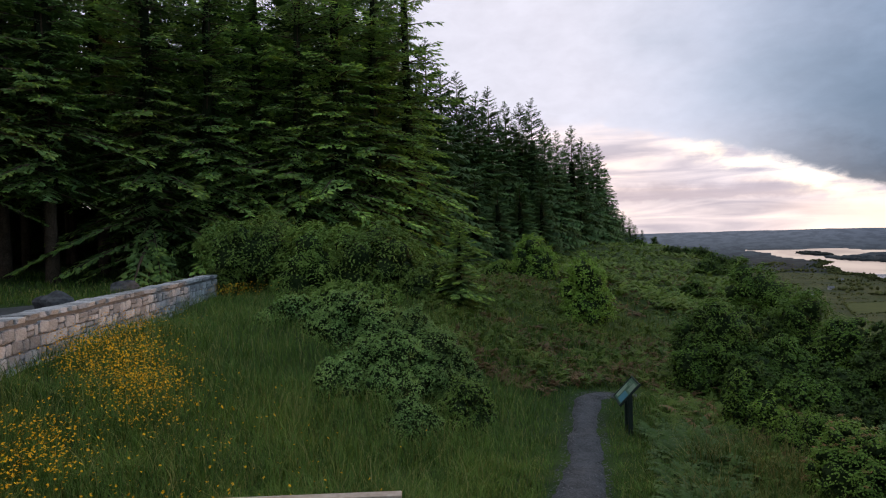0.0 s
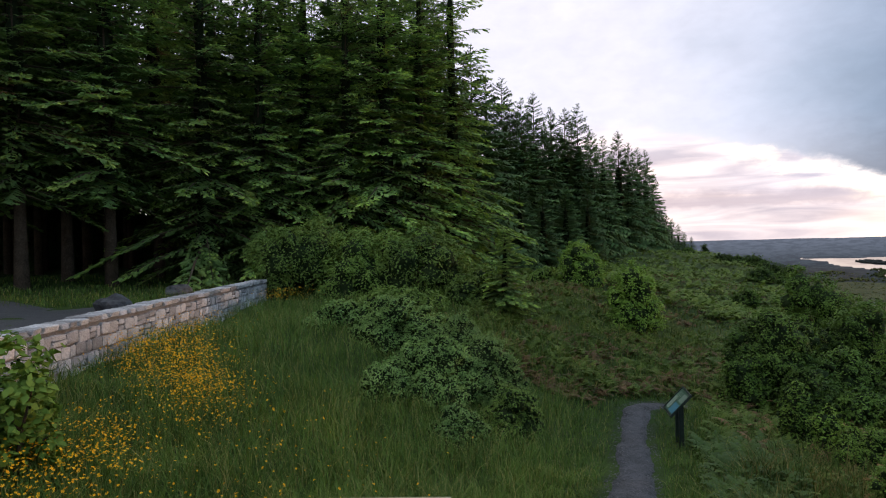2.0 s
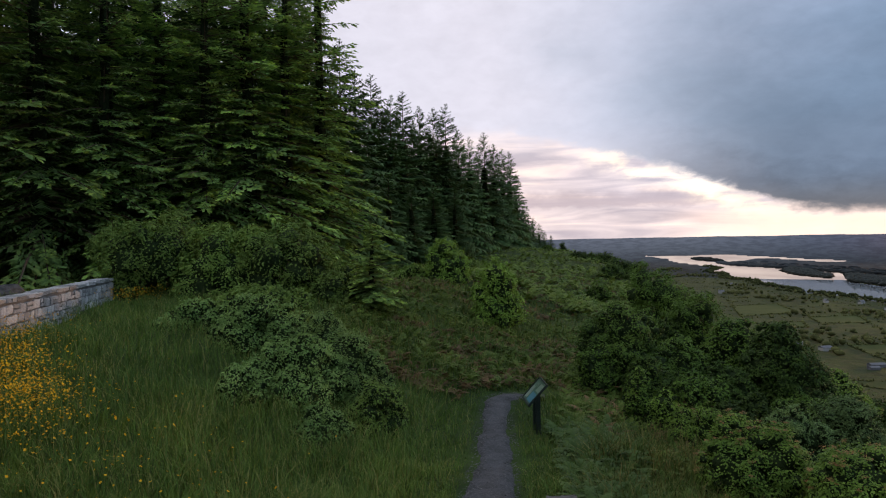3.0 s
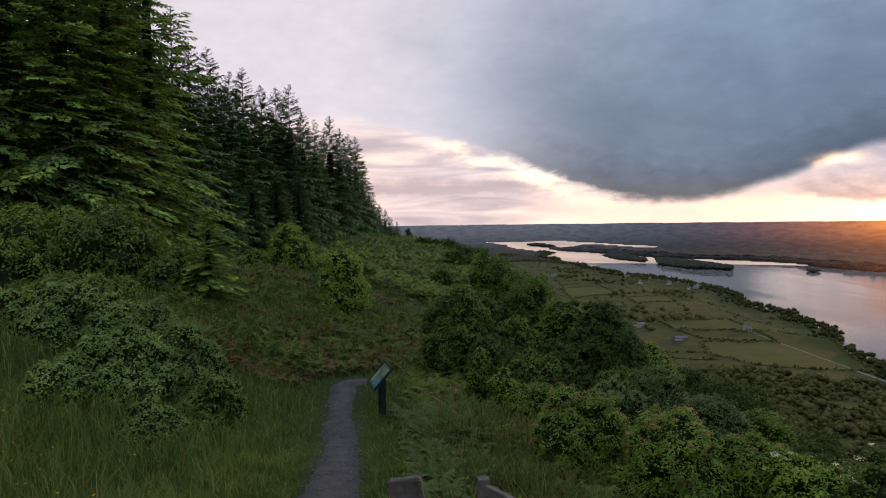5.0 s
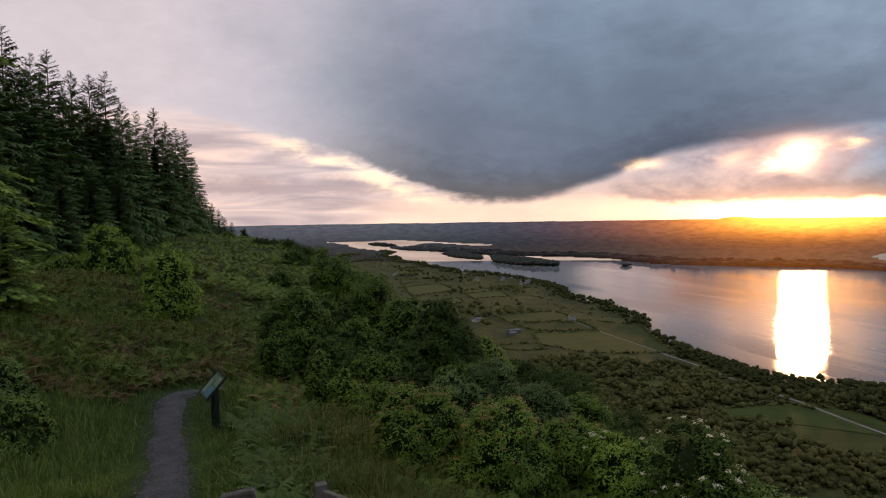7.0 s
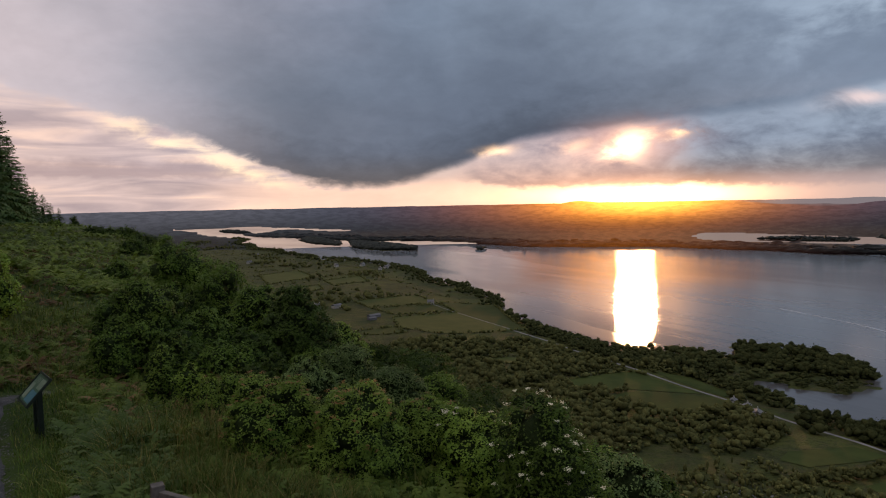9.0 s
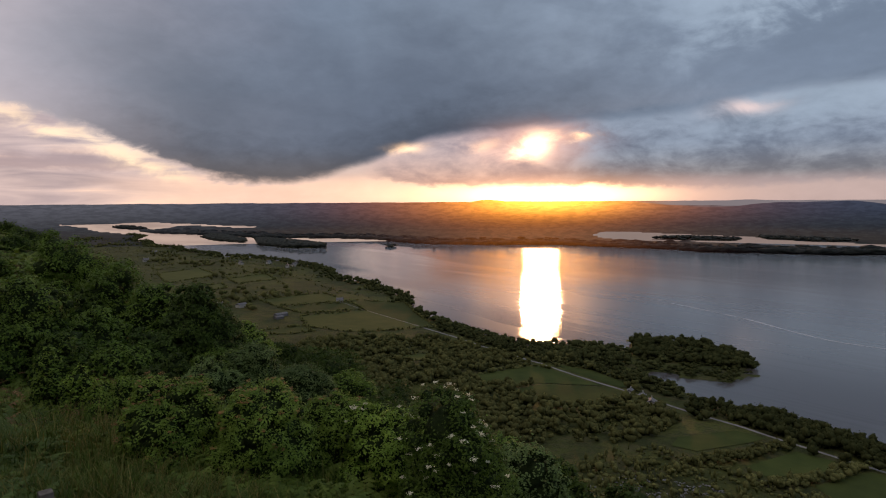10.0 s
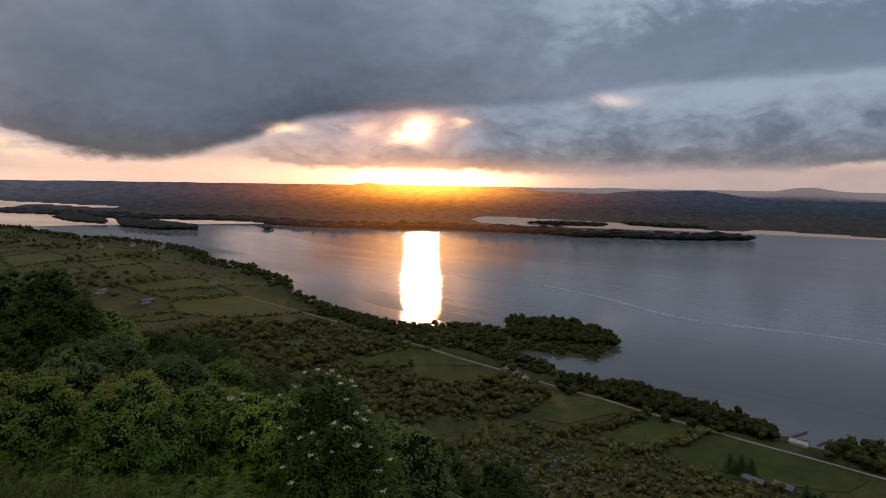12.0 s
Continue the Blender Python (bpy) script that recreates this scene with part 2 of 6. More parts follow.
def plain(name, c1, c2, scale=8.0, rough=0.8, strength=0.4, dist=0.01, metal=0.0, spread=0.0):
    """Two colours mixed at two scales, with relief; spread: how far pieces differ from one another."""
    m, n, b = material(name, rough)
    p = place(n)
    f = n.math("ADD", n.math("MULTIPLY", n.noise(p, scale, 6, 0.65), 0.7), n.math("MULTIPLY", n.noise(p, scale * 0.13, 3), 0.45))
    col = n.mix(n.step(f, 0.35, 0.8), c1, c2)
    if spread:
        rnd = n.t.nodes.new("ShaderNodeObjectInfo").outputs["Random"]
        isl = n.t.nodes.new("ShaderNodeNewGeometry").outputs["Random Per Island"]
        k = n.math("FRACT", n.math("ADD", rnd, isl))
        col = n.mix(1.0, col, n.math("MULTIPLY_ADD", k, 2 * spread, 1 - spread), "MULTIPLY")
    n.put(b.inputs["Base Color"], col)
    b.inputs["Metallic"].default_value = metal
    bump(n, b, n.noise(p, scale * 3, 6, 0.7), strength, dist)
    return m


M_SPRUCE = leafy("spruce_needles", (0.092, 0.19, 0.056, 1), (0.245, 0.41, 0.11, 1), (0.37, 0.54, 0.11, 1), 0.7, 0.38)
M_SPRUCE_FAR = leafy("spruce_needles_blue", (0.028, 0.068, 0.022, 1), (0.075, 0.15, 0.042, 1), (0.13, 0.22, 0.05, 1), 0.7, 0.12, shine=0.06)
M_WILLOW = leafy("willow_leaves", (0.0767, 0.149, 0.0182, 1), (0.189, 0.298, 0.0442, 1))
M_GREY = leafy("grey_willow_leaves", (0.0852, 0.17, 0.0346, 1), (0.203, 0.32, 0.0729, 1))
M_DEEP = leafy("dark_leaves", (0.0242, 0.058, 0.00645, 1), (0.0806, 0.146, 0.0142, 1))
M_BROW = leafy("brow_leaves", (0.0407, 0.0949, 0.00795, 1), (0.127, 0.234, 0.0231, 1), through=0.14)
M_ROWAN = leafy("rowan_leaves", (0.0586, 0.127, 0.011, 1), (0.176, 0.294, 0.0313, 1), through=0.14)
M_SALLOW = leafy("sallow_leaves", (0.0684, 0.132, 0.0352, 1), (0.166, 0.26, 0.0782, 1))
M_ROUND = leafy("dark_round_bush_leaves", (0.0215, 0.0538, 0.00573, 1), (0.0672, 0.13, 0.0143, 1), through=0.1)
M_TUFT = leafy("rusty_flower_heads", (0.16, 0.09, 0.03, 1), (0.34, 0.2, 0.08, 1), through=0.1)
M_FRESH = leafy("fresh_leaves", (0.0734, 0.162, 0.0125, 1), (0.196, 0.322, 0.0313, 1))
M_BRACKEN = leafy("bracken_fronds", (0.0454, 0.0907, 0.00848, 1), (0.151, 0.208, 0.0272, 1))
M_FERN = leafy("shaded_fern_fronds", (0.03, 0.07, 0.012, 1), (0.105, 0.17, 0.032, 1))
M_RUST = leafy("dead_bracken", (0.10, 0.062, 0.03, 1), (0.25, 0.155, 0.07, 1))
M_GRASS = leafy("grass_blades", (0.03, 0.066, 0.007, 1), (0.108, 0.178, 0.023, 1), (0.23, 0.19, 0.066, 1))
M_LUSH = leafy("lush_meadow_blades", (0.044, 0.1, 0.011, 1), (0.16, 0.27, 0.035, 1), (0.27, 0.25, 0.085, 1))
M_PETAL = leafy("buttercup_petals", (0.8, 0.38, 0.01, 1), (0.88, 0.52, 0.02, 1), through=0.15)
M_BLOOM = leafy("elder_blossom", (0.6, 0.58, 0.42, 1), (0.8, 0.78, 0.62, 1), through=0.15)
M_BARK = plain("spruce_bark", (0.022, 0.015, 0.01, 1), (0.085, 0.06, 0.04, 1), 14, 0.9, 0.8, 0.03)
M_TWIG = plain("twig_bark", (0.05, 0.035, 0.022, 1), (0.12, 0.09, 0.06, 1), 20, 0.9, 0.4, 0.01)
M_FAR_LEAF = leafy("valley_foliage", (0.062, 0.072, 0.025, 1), (0.205, 0.208, 0.068, 1), through=0.12, rand=0.45, shine=0.0)


def ground_material():
    m, n, b = material("hillside_soil_and_grass", 0.9)
    p = world_place(n)
    f = n.noise(p, 0.35, 6, 0.6)
    g = n.noise(p, 7.0, 6, 0.7)
    col = n.mix(n.step(f, 0.35, 0.65), (0.022, 0.046, 0.008, 1), (0.05, 0.078, 0.014, 1))
    col = n.mix(n.math("MULTIPLY", n.step(n.noise(p, 1.3, 5, 0.6), 0.42, 0.6), 0.55), col, (0.016, 0.03, 0.007, 1))
    col = n.mix(n.math("MULTIPLY", n.step(g, 0.5, 0.75), 0.6), col, (0.03, 0.035, 0.015, 1))
    n.put(b.inputs["Base Color"], col)
    bump(n, b, g, 0.8, 0.08)
    return m


def valley_material():
    m, n, b = material("valley_pasture", 0.9)
    p = world_place(n)
    v = n.t.nodes.new("ShaderNodeTexVoronoi")
    n.put(v.inputs["Vector"], p)
    v.inputs["Scale"].default_value = 0.009
    k = n.split(v.outputs["Color"])[0]
    col = n.mix(k, (0.042, 0.052, 0.013, 1), (0.07, 0.08, 0.02, 1))
    col = n.mix(n.math("MULTIPLY", n.step(n.noise(p, 0.03, 6, 0.65), 0.45, 0.62), 0.8), col, (0.022, 0.03, 0.01, 1))
    col = n.mix(n.math("MULTIPLY", n.step(n.noise(p, 0.09, 6, 0.7), 0.48, 0.6), 0.6), col, (0.075, 0.066, 0.03, 1))
    col = n.mix(n.math("MULTIPLY", n.step(n.noise(p, 0.35, 5, 0.75), 0.5, 0.62), 0.6), col, (0.018, 0.022, 0.008, 1))
    n.put(b.inputs["Base Color"], col)
    bump(n, b, n.noise(p, 0.25, 6, 0.7), 0.8, 1.5)
    return m


def far_material():
    """The far country: dark woods and paler fields, with evening haze painted over them as emission, warm under the
    sun.
    """
    m, n, b = material("far_country", 0.95)
    px, py, pz = n.split(world_place(n))
    dist = n.math("SQRT", n.math("ADD", n.math("MULTIPLY", px, px), n.math("MULTIPLY", py, py)))
    a0 = n.math("MULTIPLY", n.math("ARCTAN2", px, py), 57.2958)
    dip = n.math("MULTIPLY", n.math("ARCTANGENT", n.math("DIVIDE", n.math("SUBTRACT", pz, 2.0), dist)), 57.2958)
    lie = n.xyz(n.math("MULTIPLY", a0, 1.1), n.math("MULTIPLY", dip, 5.0))
    woods = n.step(n.noise(lie, 1.0, 7, 0.65, 0.3), 0.44, 0.58)
    v = n.t.nodes.new("ShaderNodeTexVoronoi")
    n.put(v.inputs["Vector"], lie)
    v.inputs["Scale"].default_value = 3.2
    k = n.split(v.outputs["Color"])[0]
    fields = n.mix(k, (0.014, 0.019, 0.018, 1), (0.03, 0.036, 0.034, 1))
    n.put(b.inputs["Base Color"], n.mix(n.math("MULTIPLY", woods, 0.85), fields, (0.007, 0.010, 0.010, 1)))
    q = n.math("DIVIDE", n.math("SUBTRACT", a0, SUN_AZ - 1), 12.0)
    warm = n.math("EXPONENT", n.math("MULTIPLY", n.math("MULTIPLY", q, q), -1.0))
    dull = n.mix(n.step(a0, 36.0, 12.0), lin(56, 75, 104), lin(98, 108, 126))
    painted_haze = n.mix(warm, dull, (0.95, 0.3, 0.05, 1))
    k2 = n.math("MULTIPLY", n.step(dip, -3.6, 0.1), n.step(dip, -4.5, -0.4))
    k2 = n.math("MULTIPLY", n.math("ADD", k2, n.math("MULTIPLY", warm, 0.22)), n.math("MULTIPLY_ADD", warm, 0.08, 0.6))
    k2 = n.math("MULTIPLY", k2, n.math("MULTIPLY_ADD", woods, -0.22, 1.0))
    # the farthest ridges get a paler haze, put in as emission
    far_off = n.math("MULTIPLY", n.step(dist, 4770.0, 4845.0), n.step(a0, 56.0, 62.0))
    painted_haze = n.mix(far_off, painted_haze, lin(128, 130, 142))
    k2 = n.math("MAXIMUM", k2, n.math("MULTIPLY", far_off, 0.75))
    # glare of the low sun above the ridge, added to the emission colour
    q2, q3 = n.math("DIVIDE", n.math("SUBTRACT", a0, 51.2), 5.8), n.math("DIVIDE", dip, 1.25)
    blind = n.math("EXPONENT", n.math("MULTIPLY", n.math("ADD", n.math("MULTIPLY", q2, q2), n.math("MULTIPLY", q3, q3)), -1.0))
    painted_haze = n.mix(1.0, painted_haze, n.mix(1.0, (3.2, 1.4, 0.22, 1), blind, "MULTIPLY"), "ADD")
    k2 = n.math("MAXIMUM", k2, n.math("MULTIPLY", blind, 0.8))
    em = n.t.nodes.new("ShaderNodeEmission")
    n.put(em.inputs[0], painted_haze)
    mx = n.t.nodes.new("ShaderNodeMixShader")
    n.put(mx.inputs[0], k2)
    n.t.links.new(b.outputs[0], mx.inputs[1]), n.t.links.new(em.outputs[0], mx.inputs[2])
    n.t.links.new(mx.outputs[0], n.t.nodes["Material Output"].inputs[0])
    return m


def water_material():
    m, n, b = material("lake_water", 0.6)
    p = world_place(n)
    px, py, pz = n.split(p)
    # long slicks that drift across the lake
    ang = radians(-86)
    u = n.math("ADD", n.math("MULTIPLY", px, math.cos(ang)), n.math("MULTIPLY", py, -math.sin(ang)))
    v = n.math("ADD", n.math("MULTIPLY", px, math.sin(ang)), n.math("MULTIPLY", py, math.cos(ang)))
    slick = n.step(n.noise(n.xyz(n.math("MULTIPLY", u, 0.0014), n.math("MULTIPLY", v, 0.013)), 1.0, 7, 0.66, 0.7), 0.46, 0.6)
    b.inputs["Base Color"].default_value = (0.06, 0.054, 0.052, 1)
    b.inputs["Specular IOR Level"].default_value = 0.0
    h = n.math("ADD", n.noise(p, 0.3, 4, 0.6), n.math("MULTIPLY", n.noise(p, 0.05, 3), 1.5))
    # ripple normals tilted towards the far shore, less northward, to place glitter and reflections
    dist = n.math("SQRT", n.math("ADD", n.math("MULTIPLY", px, px), n.math("MULTIPLY", py, py)))
    north = n.step(n.math("DIVIDE", px, py), 1.0, 0.78)
    lean = n.math("MINIMUM", n.math("SUBTRACT", n.math("DIVIDE", 75.0, dist), n.math("MULTIPLY_ADD", north, 0.013, 0.0113)), 0.0445)
    lean = n.math("MULTIPLY", lean, n.math("MULTIPLY_ADD", slick, -0.12, 1.0))
    lie = n.xyz(n.math("MULTIPLY", lean, math.sin(radians(46))), n.math("MULTIPLY", lean, math.cos(radians(46))), 1.0)
    wave = n.t.nodes.new("ShaderNodeBump")
    wave.inputs["Strength"].default_value, wave.inputs["Distance"].default_value = 0.02, 0.5
    n.put(wave.inputs["Height"], h), n.put(wave.inputs["Normal"], lie)
    calm, broad = n.t.nodes.new("ShaderNodeBsdfAnisotropic"), n.t.nodes.new("ShaderNodeBsdfAnisotropic")
    calm.distribution = broad.distribution = "BECKMANN"
    n.put(calm.inputs["Roughness"], n.math("MULTIPLY", n.math("MULTIPLY_ADD", slick, -0.015, 0.125), n.math("MULTIPLY_ADD", n.math("MULTIPLY", n.step(dist, 1000.0, 1400.0), north), -0.6, 1.0)))
    broad.inputs["Roughness"].default_value = 0.52
    for g in (calm, broad):
        n.put(g.inputs["Normal"], wave.outputs[0])
        g.inputs["Color"].default_value = (1, 1, 1, 1)
    gloss, out = n.t.nodes.new("ShaderNodeMixShader"), n.t.nodes.new("ShaderNodeMixShader")
    n.put(gloss.inputs[0], n.math("MULTIPLY_ADD", slick, -0.08, 0.2))
    fres = n.t.nodes.new("ShaderNodeFresnel")
    fres.inputs["IOR"].default_value = 1.45
    n.t.links.new(calm.outputs[0], gloss.inputs[1]), n.t.links.new(broad.outputs[0], gloss.inputs[2])
    n.put(out.inputs[0], fres.outputs[0]), n.t.links.new(b.outputs[0], out.inputs[1]), n.t.links.new(gloss.outputs[0], out.inputs[2])
    n.t.links.new(out.outputs[0], n.t.nodes["Material Output"].inputs[0])
    return m


def far_water_material():
    """Far-off channels, whose reflection of the pale evening sky is painted as emission."""
    m, n, b = material("far_channels_glow", 0.4)
    px, py, pz = n.split(world_place(n))
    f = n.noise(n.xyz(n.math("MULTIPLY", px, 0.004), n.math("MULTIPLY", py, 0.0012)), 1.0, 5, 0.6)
    # emission colour stands in for sky mirrored on the water, dimmer eastwards
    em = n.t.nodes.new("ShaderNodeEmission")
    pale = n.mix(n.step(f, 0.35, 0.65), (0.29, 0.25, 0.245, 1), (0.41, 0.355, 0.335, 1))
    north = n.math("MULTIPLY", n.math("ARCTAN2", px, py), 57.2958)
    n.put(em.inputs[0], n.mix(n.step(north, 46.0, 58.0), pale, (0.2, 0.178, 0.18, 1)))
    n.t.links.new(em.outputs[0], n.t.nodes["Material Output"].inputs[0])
    return m


M_GROUND, M_VALLEY, M_FAR, M_WATER = ground_material(), valley_material(), far_material(), water_material()


# ---------------------------------------------------------------- mesh helpers
def make_mesh(name, verts, faces, mats=(), tip=None, slots=None, smooth=False):
    """verts: n x 3; faces: an array of rows of three or four, or a list of such arrays."""
    verts = np.asarray(verts, float)
    sets = [np.asarray(f, int) for f in (faces if isinstance(faces, list) else [faces]) if len(f)]
    me = bpy.data.meshes.new(name)
    me.vertices.add(len(verts))
    me.vertices.foreach_set("co", verts.ravel())
    loops = np.concatenate([f.ravel() for f in sets])
    sizes = np.concatenate([np.full(len(f), f.shape[1]) for f in sets])
    me.loops.add(len(loops))
    me.loops.foreach_set("vertex_index", loops)
    me.polygons.add(len(sizes))
    me.polygons.foreach_set("loop_start", np.concatenate([[0], np.cumsum(sizes)[:-1]]))
    if smooth:
        me.polygons.foreach_set("use_smooth", np.ones(len(sizes), bool))
    for m in mats:
        me.materials.append(m)
    if slots is not None:
        me.polygons.foreach_set("material_index", np.asarray(slots, int))
    if tip is not None:
        at = me.attributes.new("tip", "FLOAT", "POINT")
        at.data.foreach_set("value", np.asarray(tip, float))
    me.update(calc_edges=True)
    return me


def part(name, me, parent, label=""):
    ob = new(name, me)
    ob.parent = parent
    return tagged(ob, label)


def bm_mesh(name, bm, mat):
    me = bpy.data.meshes.new(name)
    bm.to_mesh(me)
    bm.free()
    me.materials.append(mat)
    return me


def tube(points, radii, sides=7):
    """A tapered tube through the points: verts, quads."""
    pts, V, F = [Vector(p) for p in points], [], []
    for i, p in enumerate(pts):
        d = (pts[min(i + 1, len(pts) - 1)] - pts[max(i - 1, 0)]).normalized()
        x = d.orthogonal().normalized()
        y = d.cross(x)
        for k in range(sides):
            t = 2 * math.pi * k / sides
            V.append(p + float(radii[i]) * (math.cos(t) * x + math.sin(t) * y))
    for i in range(len(pts) - 1):
        for k in range(sides):
            F.append((i * sides + k, i * sides + (k + 1) % sides, (i + 1) * sides + (k + 1) % sides, (i + 1) * sides + k))
    return np.array(V), np.array(F)


def merge(pieces):
    V, F, o = [], [], 0
    for v, f in pieces:
        V.append(v), F.append(np.asarray(f) + o)
        o += len(v)
    return np.concatenate(V), np.concatenate(F)


def box(x, y, z, bevel=0.0, at=(0, 0, 0), turn=None):
    bm = bmesh.new()
    bmesh.ops.create_cube(bm, size=1.0)
    bmesh.ops.scale(bm, vec=(x, y, z), verts=bm.verts)
    if bevel:
        bmesh.ops.bevel(bm, geom=bm.edges[:], offset=bevel, segments=2, affect="EDGES", profile=0.6)
    if turn:
        bmesh.ops.transform(bm, matrix=turn, verts=bm.verts)
    bmesh.ops.translate(bm, vec=at, verts=bm.verts)
    return bm


# ---------------------------------------------------------------- the lie of the land
LAKE = -148.0
rng = np.random.default_rng(7)
MAINLAND = [(1000, 6200), (903, 4725), (935, 4133), (874, 3766), (879, 3386), (899, 3120), (893, 2913), (796, 2719), (749, 2559), (784, 2519), (715, 2239), (755, 2118),
            (720, 1981), (723, 1883), (735, 1782), (708, 1677), (727, 1683), (771, 1563), (768, 1431), (761, 1282), (723, 1140), (677, 1066), (675, 1020), (669, 936),
            (636, 831), (614, 752), (558, 681), (529, 602), (513, 545), (505, 483),
            (501, 445), (510, 406), (542, 378), (553, 350), (549, 331), (553, 300), (500, 290), (478, 276), (472, 253), (460, 226), (450, 216),
            (466, 181), (464, 154), (455, 134), (443, 112), (438, 93), (435, 69), (426, 58), (424, 40), (433, 35), (440, 22), (441, -80), (300, -900)]
MAINLAND = MAINLAND + [(-9000, -900), (-9000, 6200)]
SPIT = [(540, 330), (594, 369), (616, 353), (625, 309), (619, 267), (586, 225), (558, 231), (548, 210), (533, 221), (506, 222), (505, 248), (492, 285)]
ISLES = [[(1016, 2624), (1119, 2807), (1133, 2638), (1055, 2284), (996, 2175), (970, 2392)],
         [(1106, 2329), (1143, 2301), (1152, 2049), (1134, 1850), (1076, 1770), (997, 1838), (986, 2041)],
         [(1254, 1683), (1301, 1711), (1280, 1661), (1225, 1612)],
         [(2151, 1245), (2311, 1207), (2327, 975), (2227, 976), (2148, 1122)],
         [(2509, 1003), (2552, 834), (2484, 644), (2377, 735), (2417, 943)],
         [(1057, 4091), (1137, 4178), (1182, 3982), (1120, 3652), (1060, 3625), (1027, 3833)]]
FARSHORE = [(1002, 3361), (1001, 3109), (1058, 2961), (1094, 2842), (1144, 2643), (1163, 2431), (1235, 2345), (1365, 2162), (1427, 1993), (1421, 1833), (1422, 1645),
            (1475, 1565), (1600, 1425), (1703, 1303), (1729, 1147), (1766, 960), (1746, 836), (1812, 723), (1863, 574), (2013, 411), (2081, 425),
            (2183, 531), (2141, 661), (2130, 871), (2123, 1063), (2039, 1252), (2099, 1421), (2250, 1560)]
FRONT = FARSHORE[:20]
FARSHORE = FARSHORE + [(2468, 1671), (2583, 1588), (2541, 1384), (2545, 1169), (2510, 956), (2397, 680), (2374, 522), (2523, 499), (2498, 250), (2427, 109), (2500, -900)]
FARSHORE = FARSHORE + [(90000, -900), (90000, 90000), (3000, 90000), (1000, 6200), (939, 4912), (1218, 4756), (1546, 4924), (1543, 4535), (1600, 4358), (1649, 3802),
                       (1700, 3586), (1650, 3400), (1590, 3356), (1539, 3550), (1526, 4056), (1429, 4045), (1299, 3821), (1119, 3548), (1022, 3427)]
BEYOND = [(939, 4912), (1000, 6200), (3000, 90000), (-90000, 90000), (-9000, 6200), (903, 4725)]


def shore(poly, x, y):
    """Signed distance to a polygon's edge, positive inside."""
    P = np.array(poly, float)
    d2, inside = np.full(x.shape, 1e18), np.zeros(x.shape, bool)
    for (x0, y0), (x1, y1) in zip(P, np.roll(P, -1, 0)):
        ex, ey = x1 - x0, y1 - y0
        t = np.clip(((x - x0) * ex + (y - y0) * ey) / (ex * ex + ey * ey), 0, 1)
        d2 = np.minimum(d2, (x - x0 - t * ex) ** 2 + (y - y0 - t * ey) ** 2)
        cross = (y0 > y) != (y1 > y)
        inside ^= cross & (x < (x1 - x0) * (y - y0) / np.where(y1 == y0, 1e-9, y1 - y0) + x0)
    return np.where(inside, 1, -1) * np.sqrt(d2)


def smooth(x, lo, hi):
    t = np.clip((x - lo) / (hi - lo), 0, 1)
    return t * t * (3 - 2 * t)


def ripple(x, y, size, seed=0.0):
    """Soft lumps of about one metre's height and the size given."""
    k = 6.283 / size
    s = seed * 1.7
    return 0.25 * (np.sin(k * x + s) * np.cos(k * y * 0.9 + 2 * s) + np.sin(k * (0.6 * x + 0.8 * y) * 1.7 + s) + np.sin(k * (0.8 * x - 0.6 * y) * 0.63 + 3 * s)
                   + 0.6 * np.sin(k * (0.3 * x - 0.95 * y) * 2.9 + s))


BROW = radians(13.0)


def hill_z(x, y):
    s, u = x * math.cos(BROW) - y * math.sin(BROW), x * math.sin(BROW) + y * math.cos(BROW)
    bench = np.interp(u, [-5, 0, 4, 8, 13.5, 25, 40, 80, 100, 130, 180, 300, 700, 1500], [0, -0.5, -1.1, -1.45, -1.98, -2.35, -2.25, -0.7, 0.15, -1.1, -6, -30, -100, -160])
    rise = smooth(-s, 3.6, 11.5) * smooth(u, 70, 30)
    z = bench * (1 - rise) + 0.0 * rise
    z = z + 0.8 * smooth(-s, 24, 40) * smooth(u, 0, 20)
    s0 = np.interp(u, [0, 40, 95, 130], [4.5, 4.5, -11.0, -16.0])
    w = 2.2
    q = np.clip((s - s0) / w, -30, 30)
    run = np.where(s - s0 > 80, s - s0, w * np.log1p(np.exp(q)))
    z = z - 0.9 * run
    r = np.hypot(x, y)
    z = z + 0.16 * ripple(x, y, 5.5, 1) * smooth(r, 3, 12) + 0.5 * ripple(x, y, 19, 2) * smooth(r, 15, 45) * smooth(s, -30, -8)
    return z


def land_h(x, y):
    """Height over the lake away from the hill, and how far inland."""
    d = np.maximum(shore(MAINLAND, x, y), shore(SPIT, x, y))
    low = smooth(y, 700, 1300)
    h = np.where(d > 0, 0.6 + (7 - 5 * low) * smooth(d, 0, 160) + 0.05 * (1 - 0.85 * low) * np.clip(d - 120, 0, 900), -1.5)
    for poly in ISLES:
        di = shore(poly, x, y)
        d = np.maximum(d, di)
        h = np.maximum(h, np.where(di > 0, 0.6 + 3 * smooth(di, 0, 60), -1.5))
    for poly in (FARSHORE, BEYOND):
        di = shore(poly, x, y)
        d = np.maximum(d, di)
        r = np.hypot(x, y)
        up = 1.0 + 4 * smooth(di, 0, 300) + (26 * (0.5 + ripple(x, y, 2600, 3)) + 12 * ripple(x, y, 900, 5)) * smooth(di, 300, 2600)
        h = np.maximum(h, np.where(di > 0, np.maximum(up, 0.8), -1.5))
    a, r = np.degrees(np.arctan2(x, y)), np.hypot(x, y)
    for a0, r0, top, wa, wr in HILLS:
        h = h + np.where(h > 0, 1, 0) * top * np.exp(-((a - a0) / wa) ** 2 - (np.log(np.maximum(r, 1) / r0) / wr) ** 2)
    return h, d


